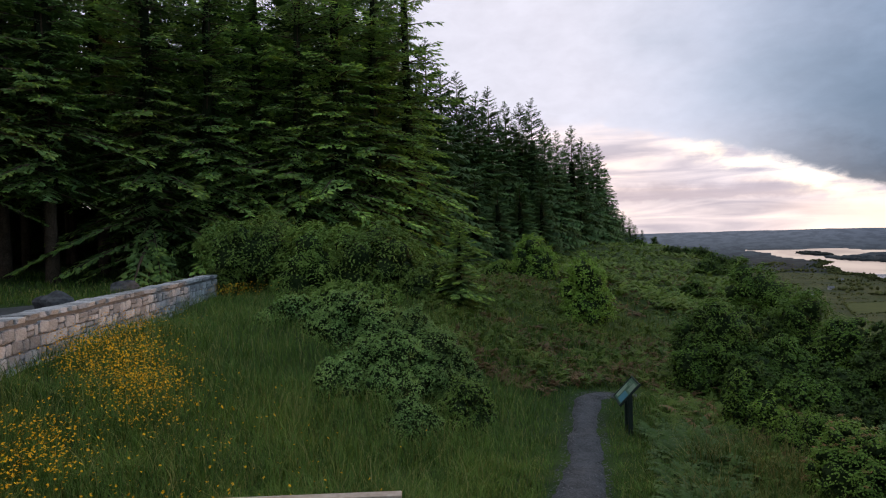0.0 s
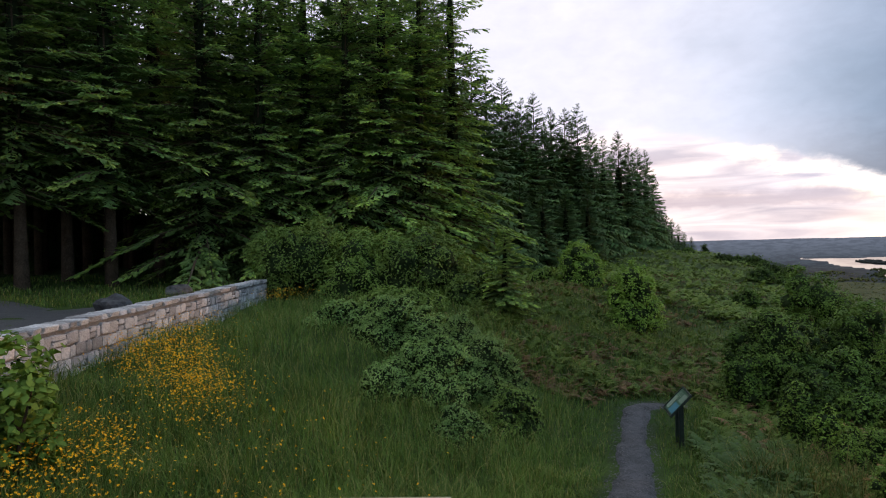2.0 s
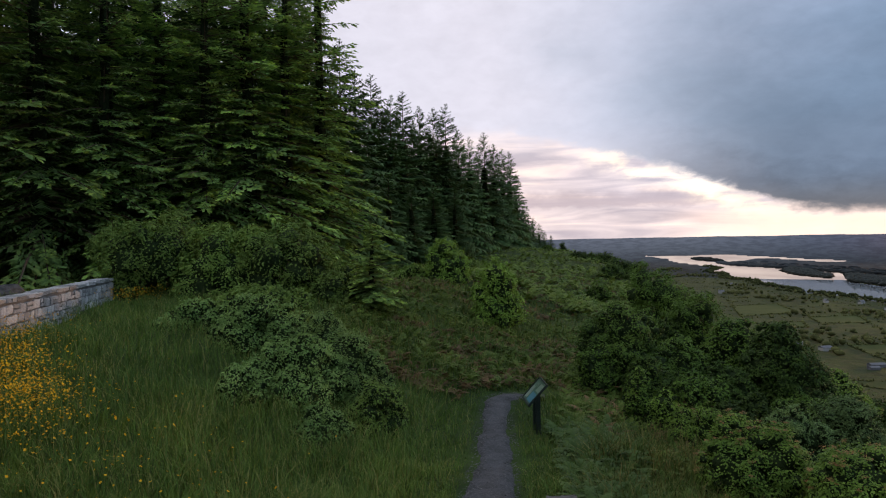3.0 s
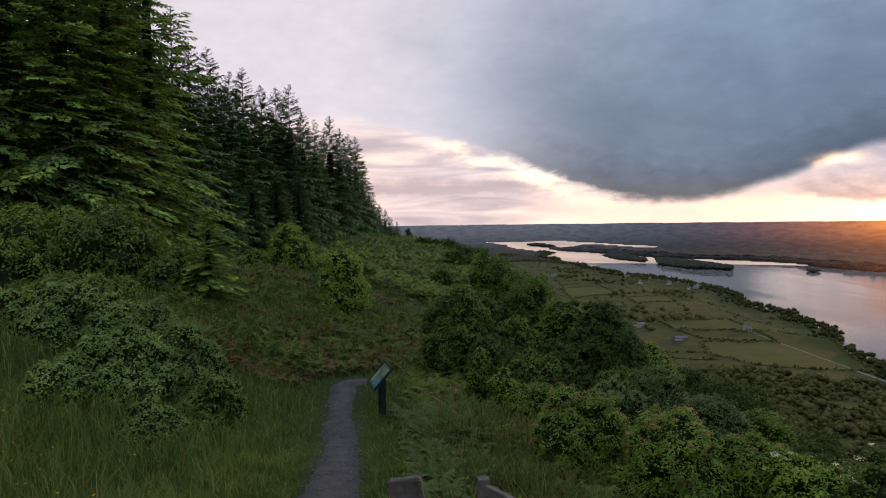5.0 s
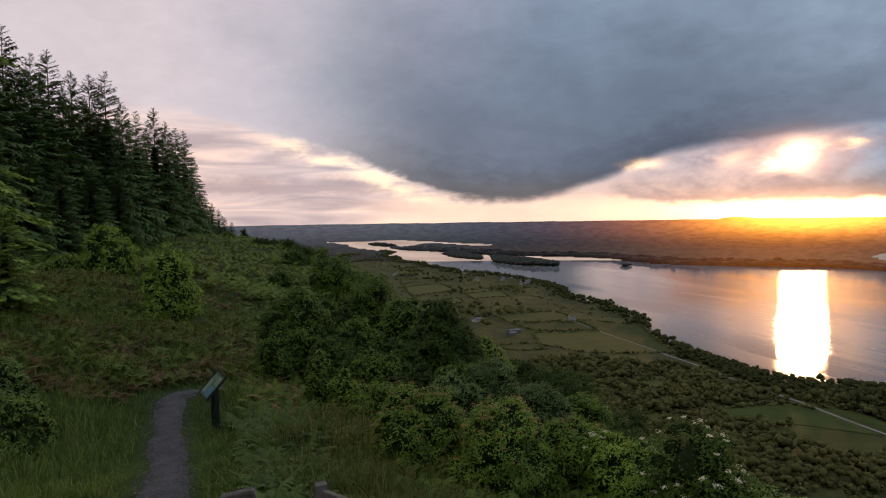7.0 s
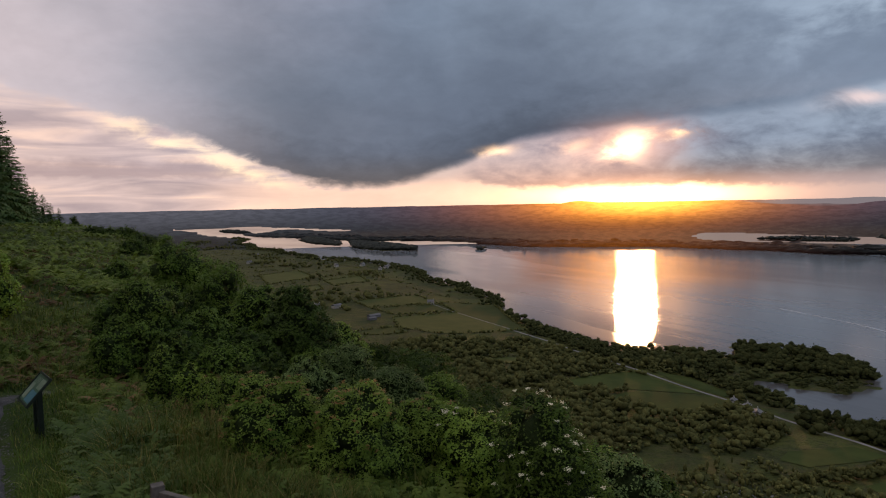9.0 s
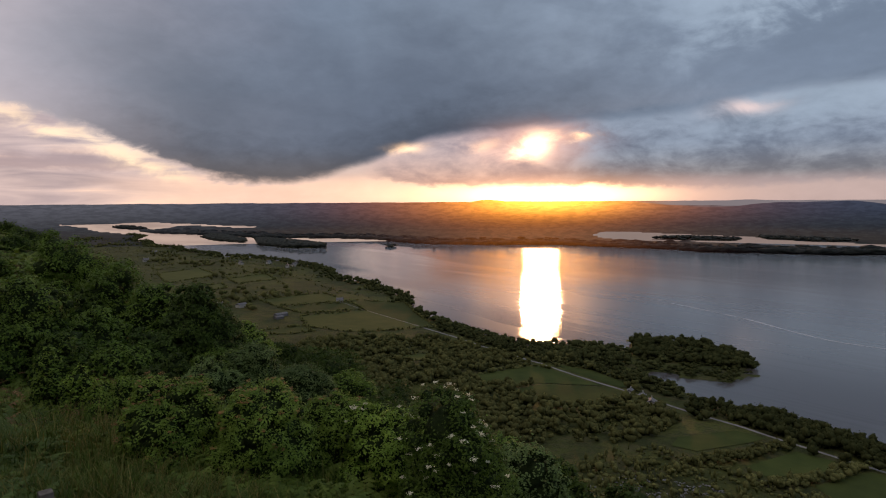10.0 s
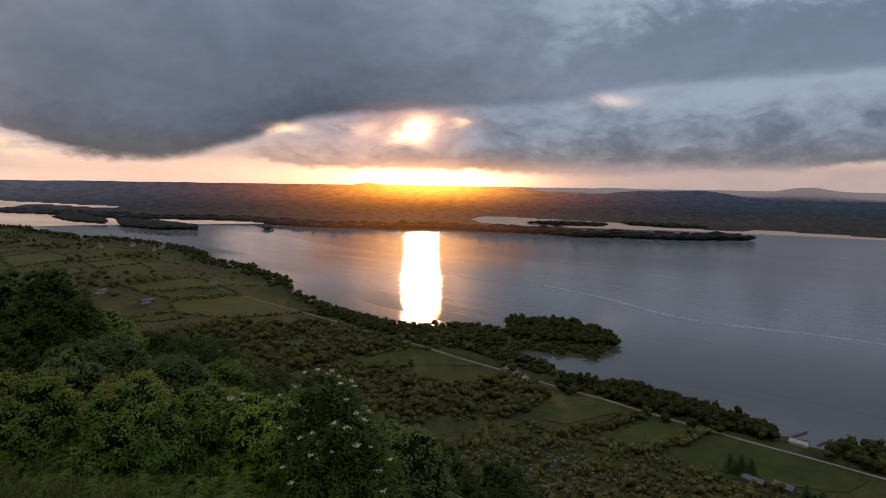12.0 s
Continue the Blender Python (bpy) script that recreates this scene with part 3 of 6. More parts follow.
# bearing, distance, height, breadth in degrees, depth
HILLS = [(45.8, 7000, 98, 3.5, 0.25), (49.5, 8000, 50, 4.0, 0.25), (38, 9000, 60, 7, 0.3), (58, 9000, 72, 5, 0.3), (71, 8000, 70, 5, 0.25),
         (82.2, 13000, 165, 3.0, 0.2), (68, 16000, 96, 4, 0.2), (62.5, 15000, 60, 2.0, 0.2), (75, 9000, 60, 2.5, 0.2), (90, 15000, 120, 4, 0.2), (26, 14000, 50, 6, 0.3)]


def ground_z(x, y):
    x, y = np.asarray(x, float), np.asarray(y, float)
    h, d = land_h(x, y)
    a, b = hill_z(x, y), LAKE + h
    k = 6.0
    top = np.maximum(a, b) + np.where(np.abs(a - b) < 8 * k, k * np.log1p(np.exp(-np.abs(a - b) / k)), 0) * smooth(np.hypot(x, y), 120, 220)
    return np.where(d > -40, top, np.maximum(a, LAKE - 1.5)), d


def squash(x, y, z):
    """Beyond 3.2 km all draws in towards the eye along the line of sight, to end at 4.85 km."""
    r = np.maximum(np.hypot(x, y), 1e-6)
    r2 = np.where(r < 3200, r, 3200 + 1650 * (1 - np.exp(-(r - 3200) / 1650)))
    k = r2 / r
    return x * k, y * k, EYE.z + (z - EYE.z) * k


def polar(rings, angles):
    A, R = np.meshgrid(np.radians(angles), rings)
    return R * np.sin(A), R * np.cos(A)


def grid_faces(nr, na):
    i, j = np.meshgrid(np.arange(nr - 1), np.arange(na - 1), indexing="ij")
    a = (i * na + j).ravel()
    return np.stack([a, a + 1, a + na + 1, a + na], 1)


angles = np.concatenate([np.arange(-180, -64, 4.0), np.arange(-64, 5, 0.7), np.arange(5, 96, 0.4), np.arange(96, 181, 4.0)])
angles[-1] = 180
rings = np.concatenate([[0.0], np.geomspace(0.8, 200, 84), np.geomspace(204, 3200, 120), np.geomspace(3260, 40000, 60)])
gx, gy = polar(rings, angles)
gz, g_in = ground_z(gx, gy)
X, Y, Z = squash(gx, gy, gz)
faces = grid_faces(len(rings), len(angles))
fr = np.hypot(gx, gy).ravel()[faces].mean(1)
fz = gz.ravel()[faces].mean(1)
slot = np.where((fz < -60) | (fr > 260), 1, 0)
far_face = (fr > 2380) | ((fr > 1300) & (shore(FARSHORE, gx, gy).ravel()[faces].mean(1) > -60))
co = np.stack([X.ravel(), Y.ravel(), Z.ravel()], 1)


def keep(co, faces):
    used, inv = np.unique(faces, return_inverse=True)
    return co[used], inv.reshape(faces.shape)


v, f = keep(co, faces[~far_face])
tagged(new("ground", make_mesh("ground", v, f, (M_GROUND, M_VALLEY), slots=slot[~far_face], smooth=True)),
       "grassy hillside falling to a valley of pasture", "ground", kind="structure")
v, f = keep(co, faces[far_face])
tagged(new("backdrop", make_mesh("backdrop", v, f, (M_FAR,), smooth=True)), "far shore with low wooded hills and painted haze", "distance", kind="structure")

w_ang = np.arange(-10, 100, 1.0)
w_rings = np.geomspace(2350, 7500, 40)
wxx, wyy = polar(w_rings, w_ang)
X, Y, Z = squash(wxx, wyy, np.full(wxx.shape, LAKE))
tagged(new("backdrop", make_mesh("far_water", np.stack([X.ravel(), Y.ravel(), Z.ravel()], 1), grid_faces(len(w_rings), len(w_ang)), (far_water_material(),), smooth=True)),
       "far channels of the lake, pale sky reflection painted as glow", "distance", kind="structure")
w_rings = np.geomspace(300, 2350, 60)
wxx, wyy = polar(w_rings, w_ang)
X, Y, Z = squash(wxx, wyy, np.full(wxx.shape, LAKE))
tagged(new("water", make_mesh("water", np.stack([X.ravel(), Y.ravel(), Z.ravel()], 1), grid_faces(len(w_rings), len(w_ang)), (M_WATER,), smooth=True)),
       "calm grey lake with sunset glitter and drifting slicks", "lake", kind="structure")


def zg(x, y):
    return float(ground_z(np.array([x]), np.array([y]))[0][0])


def at_bearing(az, r):
    return r * math.sin(radians(az)), r * math.cos(radians(az))


# ---------------------------------------------------------------- the gravel path
M_GRAVEL = plain("dark_gravel", (0.036, 0.036, 0.038, 1), (0.1, 0.1, 0.104, 1), 22, 0.9, 0.9, 0.02)
M_STONE_BIT = plain("gravel_stones", (0.05, 0.05, 0.053, 1), (0.17, 0.165, 0.16, 1), 30, 0.85, 0.3, 0.004, spread=0.4)
TRACK = [(-1.6, -4.0), (-1.35, -1.0), (-1.1, 1.4), (-0.9, 3.2), (-0.72, 5.0), (-0.58, 7.0), (-0.5, 8.6), (-0.5, 10.5), (-0.56, 12.4), (-0.64, 14.6), (-0.6, 15.8), (-0.35, 16.6), (0.1, 17.1), (0.6, 17.4)]


def along(points, step):
    """Even points along a smoothed line, with the direction at each."""
    P = np.array(points, float)
    t = np.concatenate([[0], np.cumsum(np.hypot(*np.diff(P, axis=0).T))])
    n = max(2, int(t[-1] / step))
    q = np.linspace(0, t[-1], n)
    x, y = np.interp(q, t, P[:, 0]), np.interp(q, t, P[:, 1])
    k = np.ones(5) / 5
    pad = lambda a: np.convolve(np.concatenate([np.full(2, a[0]), a, np.full(2, a[-1])]), k, "valid")
    x, y = pad(x), pad(y)
    dx, dy = np.gradient(x), np.gradient(y)
    m = np.hypot(dx, dy)
    return x, y, dx / m, dy / m


def strip(points, width, step, lift, wobble, cols=7, seed=0):
    """A band laid over the ground, with a ragged edge and a slight camber."""
    x, y, dx, dy = along(points, step)
    r = np.random.default_rng(seed)
    n = len(x)
    width = np.interp(y, width[0], width[1]) if isinstance(width, tuple) else width
    wl = width / 2 * (1 + wobble * np.convolve(r.normal(size=n + 4), np.ones(5) / 2.2, "valid"))
    wr = width / 2 * (1 + wobble * np.convolve(r.normal(size=n + 4), np.ones(5) / 2.2, "valid"))
    s = np.linspace(-1, 1, cols)[None, :]
    off = np.where(s < 0, s * wl[:, None], s * wr[:, None])
    X, Y = x[:, None] + dy[:, None] * off, y[:, None] - dx[:, None] * off
    Z, _ = ground_z(X, Y)
    Z = Z + lift * (1 - np.abs(s) ** 4 * 1.6) + r.normal(size=Z.shape) * lift * 0.12
    return np.stack([X.ravel(), Y.ravel(), Z.ravel()], 1), grid_faces(n, cols)


v, f = strip(TRACK, ((4.5, 8, 13), (0.98, 0.78, 0.66)), 0.14, 0.05, 0.1, 9)
tagged(new("path", make_mesh("path", v, f, (M_GRAVEL,), smooth=True)), "narrow dark gravel footpath through grass", "path", kind="structure")


def nuggets(centres, sizes, seed):
    """Many small rough stones in one mesh."""
    r = np.random.default_rng(seed)
    base = np.array([(1, 0, 0), (-1, 0, 0), (0, 1, 0), (0, -1, 0), (0, 0, 1), (0, 0, -0.6)], float)
    tri = np.array([(0, 2, 4), (2, 1, 4), (1, 3, 4), (3, 0, 4), (2, 0, 5), (1, 2, 5), (3, 1, 5), (0, 3, 5)])
    n = len(centres)
    V = base[None] * (1 + 0.35 * r.normal(size=(n, 6, 3)).clip(-1, 1) * 0.6) * sizes[:, None, None]
    V[:, :, 2] *= 0.6
    a = r.uniform(0, 6.28, n)
    c, s = np.cos(a)[:, None], np.sin(a)[:, None]
    V = np.stack([V[:, :, 0] * c - V[:, :, 1] * s, V[:, :, 0] * s + V[:, :, 1] * c, V[:, :, 2]], 2) + centres[:, None]
    return V.reshape(-1, 3), (tri[None] + (np.arange(n) * 6)[:, None, None]).reshape(-1, 3)


x, y, dx, dy = along(TRACK[3:], 0.02)
k = rng.integers(0, len(x), 3200)
o = rng.uniform(-0.46, 0.46, 3200)
px, py = x[k] + dy[k] * o, y[k] - dx[k] * o
pz = ground_z(px, py)[0] + 0.045 - 0.06 * (np.abs(o) / 0.46) ** 4
v, f = nuggets(np.stack([px, py, pz], 1), rng.uniform(0.006, 0.02, 3200), 3)
tagged(new("gravel", make_mesh("gravel", v, f, (M_STONE_BIT,))), "loose grey stones on the path", "gravel", kind="stuff")


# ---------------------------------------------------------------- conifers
# near-black greens for solid cores that stand for shade within crowns
M_CORE_SHADE = plain("spruce_core_shade", (0.008, 0.013, 0.005, 1), (0.022, 0.032, 0.012, 1), 6, 0.95, 0.6, 0.1)
M_HEART = plain("shrub_core_shade", (0.014, 0.026, 0.008, 1), (0.034, 0.056, 0.018, 1), 6, 0.95, 0.6, 0.1)


def ico(sub):
    bm = bmesh.new()
    bmesh.ops.create_icosphere(bm, subdivisions=sub, radius=1.0)
    V = np.array([v.co[:] for v in bm.verts])
    F = np.array([[v.index for v in f.verts] for f in bm.faces])
    bm.free()
    return V, F


ICO_S, ICO_SF = ico(1)
def kites(root, axis, side, length, width):
    """Narrow folded sprays: one island of two triangles each."""
    n = len(root)
    mid = root + axis * (length * 0.45)[:, None]
    V = np.stack([root, mid + side * width[:, None], root + axis * length[:, None], mid - side * width[:, None]], 1)
    i = np.arange(n)[:, None] * 4
    F = np.concatenate([i + np.array([[0, 1, 2]]), i + np.array([[0, 2, 3]])], 0)
    return V.reshape(-1, 3), F


def unit(v):
    return v / np.maximum(np.linalg.norm(v, axis=-1, keepdims=True), 1e-9)


def spruce_meshes(name, height, bare, reach, gap, fan, seed, mat, lush=0.35, stout=1.0):
    """A trunk, the limbs and a crown of drooping sprays. bare: height of the lowest limb; fan: sprays per twig."""
    r = np.random.default_rng(seed)
    lean = r.normal(0, 0.15, 2)
    zs = np.linspace(0, height, 9)
    trunk = tube([(lean[0] * (z / height) ** 2, lean[1] * (z / height) ** 2, z - 0.3) for z in zs],
                 [0.0105 * height * (1 - z / height) ** 0.8 * (1.25 if z == 0 else 1) + 0.012 for z in zs], 9)
    limbs, R, A, S, L, Wd, T = [], [], [], [], [], [], []
    z = bare
    while z < height - 0.25:
        k = z / height
        for b in range(7 if k < 0.85 else 5):
            th = r.uniform(0, 6.283)
            ln = reach * ((1 - k) ** 0.72) * r.uniform(0.45, 1.2) * (1 + 0.22 * math.sin(1.7 * z + 2 * th + bare)) + 0.16
            if z < bare + 1.2:
                ln *= r.uniform(0.5, 1.0)
            up = -0.12 + 0.75 * k ** 2 + r.normal(0, 0.06)
            d = np.array([math.cos(th), math.sin(th), 0.0])
            q = np.array([-d[1], d[0], 0.0])
            p0 = np.array([lean[0] * k * k, lean[1] * k * k, z + r.uniform(-0.18, 0.18)])
            bow = 0.42 * (1 - k)
            at = lambda s: p0 + np.outer(s, d) * ln + np.outer(up * s * ln - bow * ln * s ** 2 + 0.3 * bow * ln * s ** 4, (0, 0, 1))
            if ln > 1.3:
                pts = at(np.array([0, 0.5, 1.0]))
                limbs.append(tube(pts, [0.016 * ln + 0.006, 0.01 * ln + 0.005, 0.004], 3))
            m = max(3, int(ln / gap))
            s = np.repeat(np.linspace(0.14, 0.98, m) ** 0.85, 2) + r.normal(0, 0.02, 2 * m)
            sign = np.tile([1.0, -1.0], m)
            base = at(s)
            tl = (0.16 + 0.36 * ln * (1.04 - s)).clip(0.14, 0.95) * r.uniform(0.7, 1.2, 2 * m)
            tw = unit(d[None] * 0.8 + q[None] * sign[:, None] * r.uniform(0.5, 1.1, 2 * m)[:, None] + np.array([0, 0, -0.42 + 0.4 * k]) + r.normal(0, 0.1, (2 * m, 3)))
            for g in range(fan):
                h = (g + r.uniform(0, 0.5)) / fan
                start = base + tw * (tl * h)[:, None]
                turn = unit(tw + q[None] * r.normal(0, 0.6, 2 * m)[:, None] + d[None] * 0.2 + np.array([0, 0, -0.3 + 0.3 * k]) + r.normal(0, 0.12, (2 * m, 3)))
                le = (0.15 + 0.04 * ln) * r.uniform(0.7, 1.4, 2 * m) * (1.1 - 0.25 * h)
                sd = unit(np.cross(turn, np.array([0, 0, 1.0])) + r.normal(0, 0.3, (2 * m, 3)))
                R.append(start), A.append(turn), S.append(sd), L.append(le), Wd.append((le * r.uniform(0.17, 0.25, 2 * m) + 0.012) * stout)
                T.append(((s > 0.7) * r.uniform(0, 1, 2 * m) + h * 0.4) * lush * (0.35 + 0.65 * (r.random() < 0.6)))
            if k > 0.05:
                R.append(at(np.array([0.86]))), A.append(unit(d[None] + np.array([0, 0, 0.1]))), S.append(q[None]), L.append(np.array([0.25 + 0.1 * ln]))
                Wd.append(np.array([0.05])), T.append(np.array([lush]))
        z += gap * 1.75 * r.uniform(0.75, 1.25)
    # leader
    R.append(np.array([[lean[0], lean[1], height - 0.5]])), A.append(np.array([[0, 0, 1.0]])), S.append(np.array([[1.0, 0, 0]])), L.append(np.array([0.7])), Wd.append(np.array([0.04])), T.append(np.array([0.2]))
    V, F = kites(np.concatenate(R), np.concatenate(A), np.concatenate(S), np.concatenate(L), np.concatenate(Wd))
    # older, shorter limbs close to the trunk
    bv, bf, bt = boughs(height, bare + 0.2, reach * 0.4, int(height * 1.7), 7, r, 0.4, 0.05, 9)
    # dark column added inside the crown, its inner shade put into colour and shape
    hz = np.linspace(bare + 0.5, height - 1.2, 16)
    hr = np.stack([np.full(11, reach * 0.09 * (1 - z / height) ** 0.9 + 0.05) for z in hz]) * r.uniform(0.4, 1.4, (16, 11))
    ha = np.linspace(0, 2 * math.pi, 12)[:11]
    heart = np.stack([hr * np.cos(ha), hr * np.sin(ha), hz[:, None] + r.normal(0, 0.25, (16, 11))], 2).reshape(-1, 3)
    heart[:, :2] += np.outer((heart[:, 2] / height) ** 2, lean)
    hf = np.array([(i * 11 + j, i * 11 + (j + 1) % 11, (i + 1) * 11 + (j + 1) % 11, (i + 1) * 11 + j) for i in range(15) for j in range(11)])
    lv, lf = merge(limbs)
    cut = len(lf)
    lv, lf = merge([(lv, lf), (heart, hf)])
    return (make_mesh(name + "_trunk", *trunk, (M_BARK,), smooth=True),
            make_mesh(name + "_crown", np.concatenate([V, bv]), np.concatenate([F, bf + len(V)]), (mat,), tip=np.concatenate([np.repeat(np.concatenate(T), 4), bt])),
            make_mesh(name + "_limbs", lv, lf, (M_TWIG, M_CORE_SHADE), slots=np.arange(len(lf)) >= cut))


def boughs(height, bare, reach, rows, around, r, wide=0.34, lush=0.3, m=11):
    """Whole limbs as drooping, toothed sprays: roof-shaped, fringed along both sides."""
    z = bare + (height - bare - 0.3) * np.repeat(np.linspace(0, 1, rows), around) + r.normal(0, 0.12, rows * around)
    n = len(z)
    k = (z / height).clip(0, 1)
    a = r.uniform(0, 6.283, n)
    L = (reach * (1 - k) ** (0.72 if m > 8 else 0.8) * r.uniform(0.6, 1.15, n) * (1 + (0.2 if m > 8 else 0.0) * np.sin(z * 1.7 + 2 * a + bare)) + 0.2)[:, None]
    s = np.linspace(0.1, 1.0, m)[None]
    cx, cy = np.cos(a)[:, None], np.sin(a)[:, None]
    up = (-0.1 + 0.7 * k ** 2)[:, None] + r.normal(0, 0.06, (n, 1))
    bow = (0.42 * (1 - k))[:, None]
    R = np.stack([cx * L * s, cy * L * s, z[:, None] + L * (up * s - bow * s ** 2 + 0.3 * bow * s ** 4)], 2)
    w = (L * wide * np.sqrt((1.06 - s).clip(0, 1)) * (0.35 + s) * r.uniform(0.55, 1.35, (n, m)))[..., None]
    hang = (-0.65 + 0.5 * k)[:, None] * np.ones_like(cx)
    o1 = np.stack([-cy * 0.8 + cx * 0.5, cx * 0.8 + cy * 0.5, hang], 2)
    o2 = np.stack([cy * 0.8 + cx * 0.5, -cx * 0.8 + cy * 0.5, hang], 2)
    V = np.concatenate([R, R + o1 * w + r.normal(0, 0.06, R.shape), R + o2 * w + r.normal(0, 0.06, R.shape)], 1)
    i, q = np.arange(n)[:, None] * 3 * m, np.arange(m - 1)[None]
    F = np.concatenate([np.stack([i + q, i + q + m, i + q + 1], 2).reshape(-1, 3), np.stack([i + q, i + q + 1, i + q + 2 * m], 2).reshape(-1, 3)])
    fringe = np.concatenate([np.zeros((n, m)), np.ones((n, 2 * m))], 1) * r.uniform(0, lush, (n, 1)) + np.tile(s ** 3, (n, 3)) * lush * 0.6
    return V.reshape(-1, 3), F, fringe.ravel()


def plain_spruce(name, height, bare, reach, rows, around, seed, mat, lush=0.25):
    r = np.random.default_rng(seed)
    zs = np.linspace(0, height, 6)
    trunk = tube([(0, 0, z - 0.3) for z in zs], [0.0105 * height * (1 - z / height) ** 0.8 + 0.012 for z in zs], 7)
    V, F, t = boughs(height, bare, reach, rows, around, r, 0.46, lush, 8)
    # dark cone added within the boughs to stand for inner shade
    hz = np.linspace(bare + 0.4, height * 0.7, 12)
    hr = (reach * 0.2 * (1 - hz / height) ** 0.8 + 0.04)[:, None] * r.uniform(0.55, 1.15, (12, 9))
    ha = np.linspace(0, 2 * math.pi, 10)[:9]
    heart = np.stack([hr * np.cos(ha), hr * np.sin(ha), hz[:, None] + r.normal(0, 0.2, (12, 9))], 2).reshape(-1, 3)
    hf = np.array([(i * 9 + j, i * 9 + (j + 1) % 9, (i + 1) * 9 + (j + 1) % 9, (i + 1) * 9 + j) for i in range(11) for j in range(9)])
    V2, F2 = kites(np.array([[0, 0, height - 0.7]]), np.array([[0, 0, 1.0]]), np.array([[1.0, 0, 0]]), np.array([0.9]), np.array([0.06]))
    return (make_mesh(name + "_trunk", *trunk, (M_BARK,), smooth=True),
            make_mesh(name + "_crown", np.concatenate([V, V2]), np.concatenate([F, F2 + len(V)]), (mat,), tip=np.concatenate([t, np.zeros(4)])),
            make_mesh(name + "_branchwork", heart, hf, (M_CORE_SHADE,)))


def tree_thing(name, meshes, label, group):
    root = new(name)
    for n, me in zip(("trunk", "crown", "branchwork") if len(meshes) == 3 else ("trunk", "crown"), meshes):
        ob = part(n, me, root)
        if n != "trunk":
            tagged(ob, kind="stuff")
    return tagged(root, label, "tree", group)


TALL = [tree_thing("spruce_tree", spruce_meshes("tall_spruce", 27, 4.8, 4.8, 0.36, 6, 11, M_SPRUCE, 0.5), "tall dark spruce with bare lower trunk at a forest edge", "spruces of the forest edge"),
        tree_thing("spruce_tree", spruce_meshes("skirted_spruce", 26, 0.5, 5.0, 0.36, 6, 12, M_SPRUCE, 0.75), "tall spruce with limbs and pale shoots down to the ground", "spruces of the forest edge"),
        tree_thing("spruce_tree", spruce_meshes("skirted_spruce_b", 25, 0.9, 4.8, 0.36, 6, 13, M_SPRUCE, 0.6), "tall spruce with drooping limbs down to the ground", "spruces of the forest edge")]
YOUNG = tree_thing("spruce_tree", spruce_meshes("young_spruce", 8, 0.2, 2.4, 0.2, 7, 14, M_SPRUCE, 1.0, 1.6), "young spruce with bright fresh shoots", "spruces of the forest edge")
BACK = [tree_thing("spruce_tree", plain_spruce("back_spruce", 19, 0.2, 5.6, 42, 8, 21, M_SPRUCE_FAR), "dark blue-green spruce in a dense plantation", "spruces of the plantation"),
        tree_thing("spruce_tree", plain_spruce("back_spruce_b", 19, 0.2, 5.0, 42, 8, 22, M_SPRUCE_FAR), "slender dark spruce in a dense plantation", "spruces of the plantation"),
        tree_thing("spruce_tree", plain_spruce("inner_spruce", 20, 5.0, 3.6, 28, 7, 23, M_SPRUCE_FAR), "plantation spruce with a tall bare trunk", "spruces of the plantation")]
used = set()


def plant(kind, size, az, r, top=None, k=None, spin=None):
    """Set a tree at a bearing; top: height that it shall reach as an angle over the eye's level."""
    x, y = at_bearing(az, r)
    z = zg(x, y) - 0.15
    if top is not None:
        k = (EYE.z + r * math.tan(radians(top)) - z) / size
    m = pose(x, y, z, 0, 0, rng.uniform(0, 360) if spin is None else spin) @ Matrix.Diagonal((k ** 0.8, k ** 0.8, k, 1))
    if kind in used:
        return copy_thing(kind, m)
    used.add(kind)
    kind.matrix_basis = m
    return kind


for i, (az, r) in enumerate([(-63, 37), (-60, 41), (-56.3, 38), (-52, 36.5), (-49, 39), (-46, 37), (-42.5, 41)]):
    plant(TALL[0], 27, az, r, k=rng.uniform(0.92, 1.06))
for i, (az, r) in enumerate([(-39, 37), (-34.5, 37.5), (-30.5, 39), (-27, 38), (-23.5, 39), (-20.5, 40), (-17.4, 42)]):
    plant(TALL[1 + i % 2], 26 - i % 2, az, r, k=rng.uniform(0.92, 1.05))
for az, r, top in [(-13.3, 21.5, 1.4), (-11.9, 22.5, -1.6), (-15.6, 24, 4.6)]:
    plant(YOUNG, 8, az, r, top)
for i, (az, r, top) in enumerate([(-15.6, 52, 16.5), (-14.3, 60, 14.0), (-12.9, 68, 13.8), (-11.2, 70, 12.0), (-10.1, 75, 12.4), (-8.6, 80, 11.0), (-7.4, 83, 10.9), (-6.3, 86, 11.2),
                                  (-5.2, 92, 9.0), (-4.2, 100, 8.3), (-2.85, 110, 8.7), (-2.0, 118, 7.6), (-1.3, 128, 7.2), (-0.66, 142, 6.9), (-0.1, 148, 4.9),
                                  (0.5, 158, 2.6), (0.9, 160, 2.2), (1.4, 165, 1.7), (1.9, 168, 1.2), (2.4, 170, 0.5), (2.9, 172, 0.1),
                                  (-12.2, 76, 12.5), (-10.6, 84, 11.3), (-9.2, 90, 10.5), (-7.8, 95, 9.8), (-6.8, 98, 10.0), (-5.6, 104, 8.4), (-4.7, 112, 8.0), (-3.4, 120, 7.6), (-2.3, 130, 7.0), (-1.6, 140, 6.2),
                                  (-9.5, 62, 5.0), (-7.5, 72, 5.0), (-5.6, 78, 4.5), (-3.8, 92, 3.5), (-2.2, 108, 3.0), (-0.9, 125, 2.2), (-11.5, 56, 6.0)]):
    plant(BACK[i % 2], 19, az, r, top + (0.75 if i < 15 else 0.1))
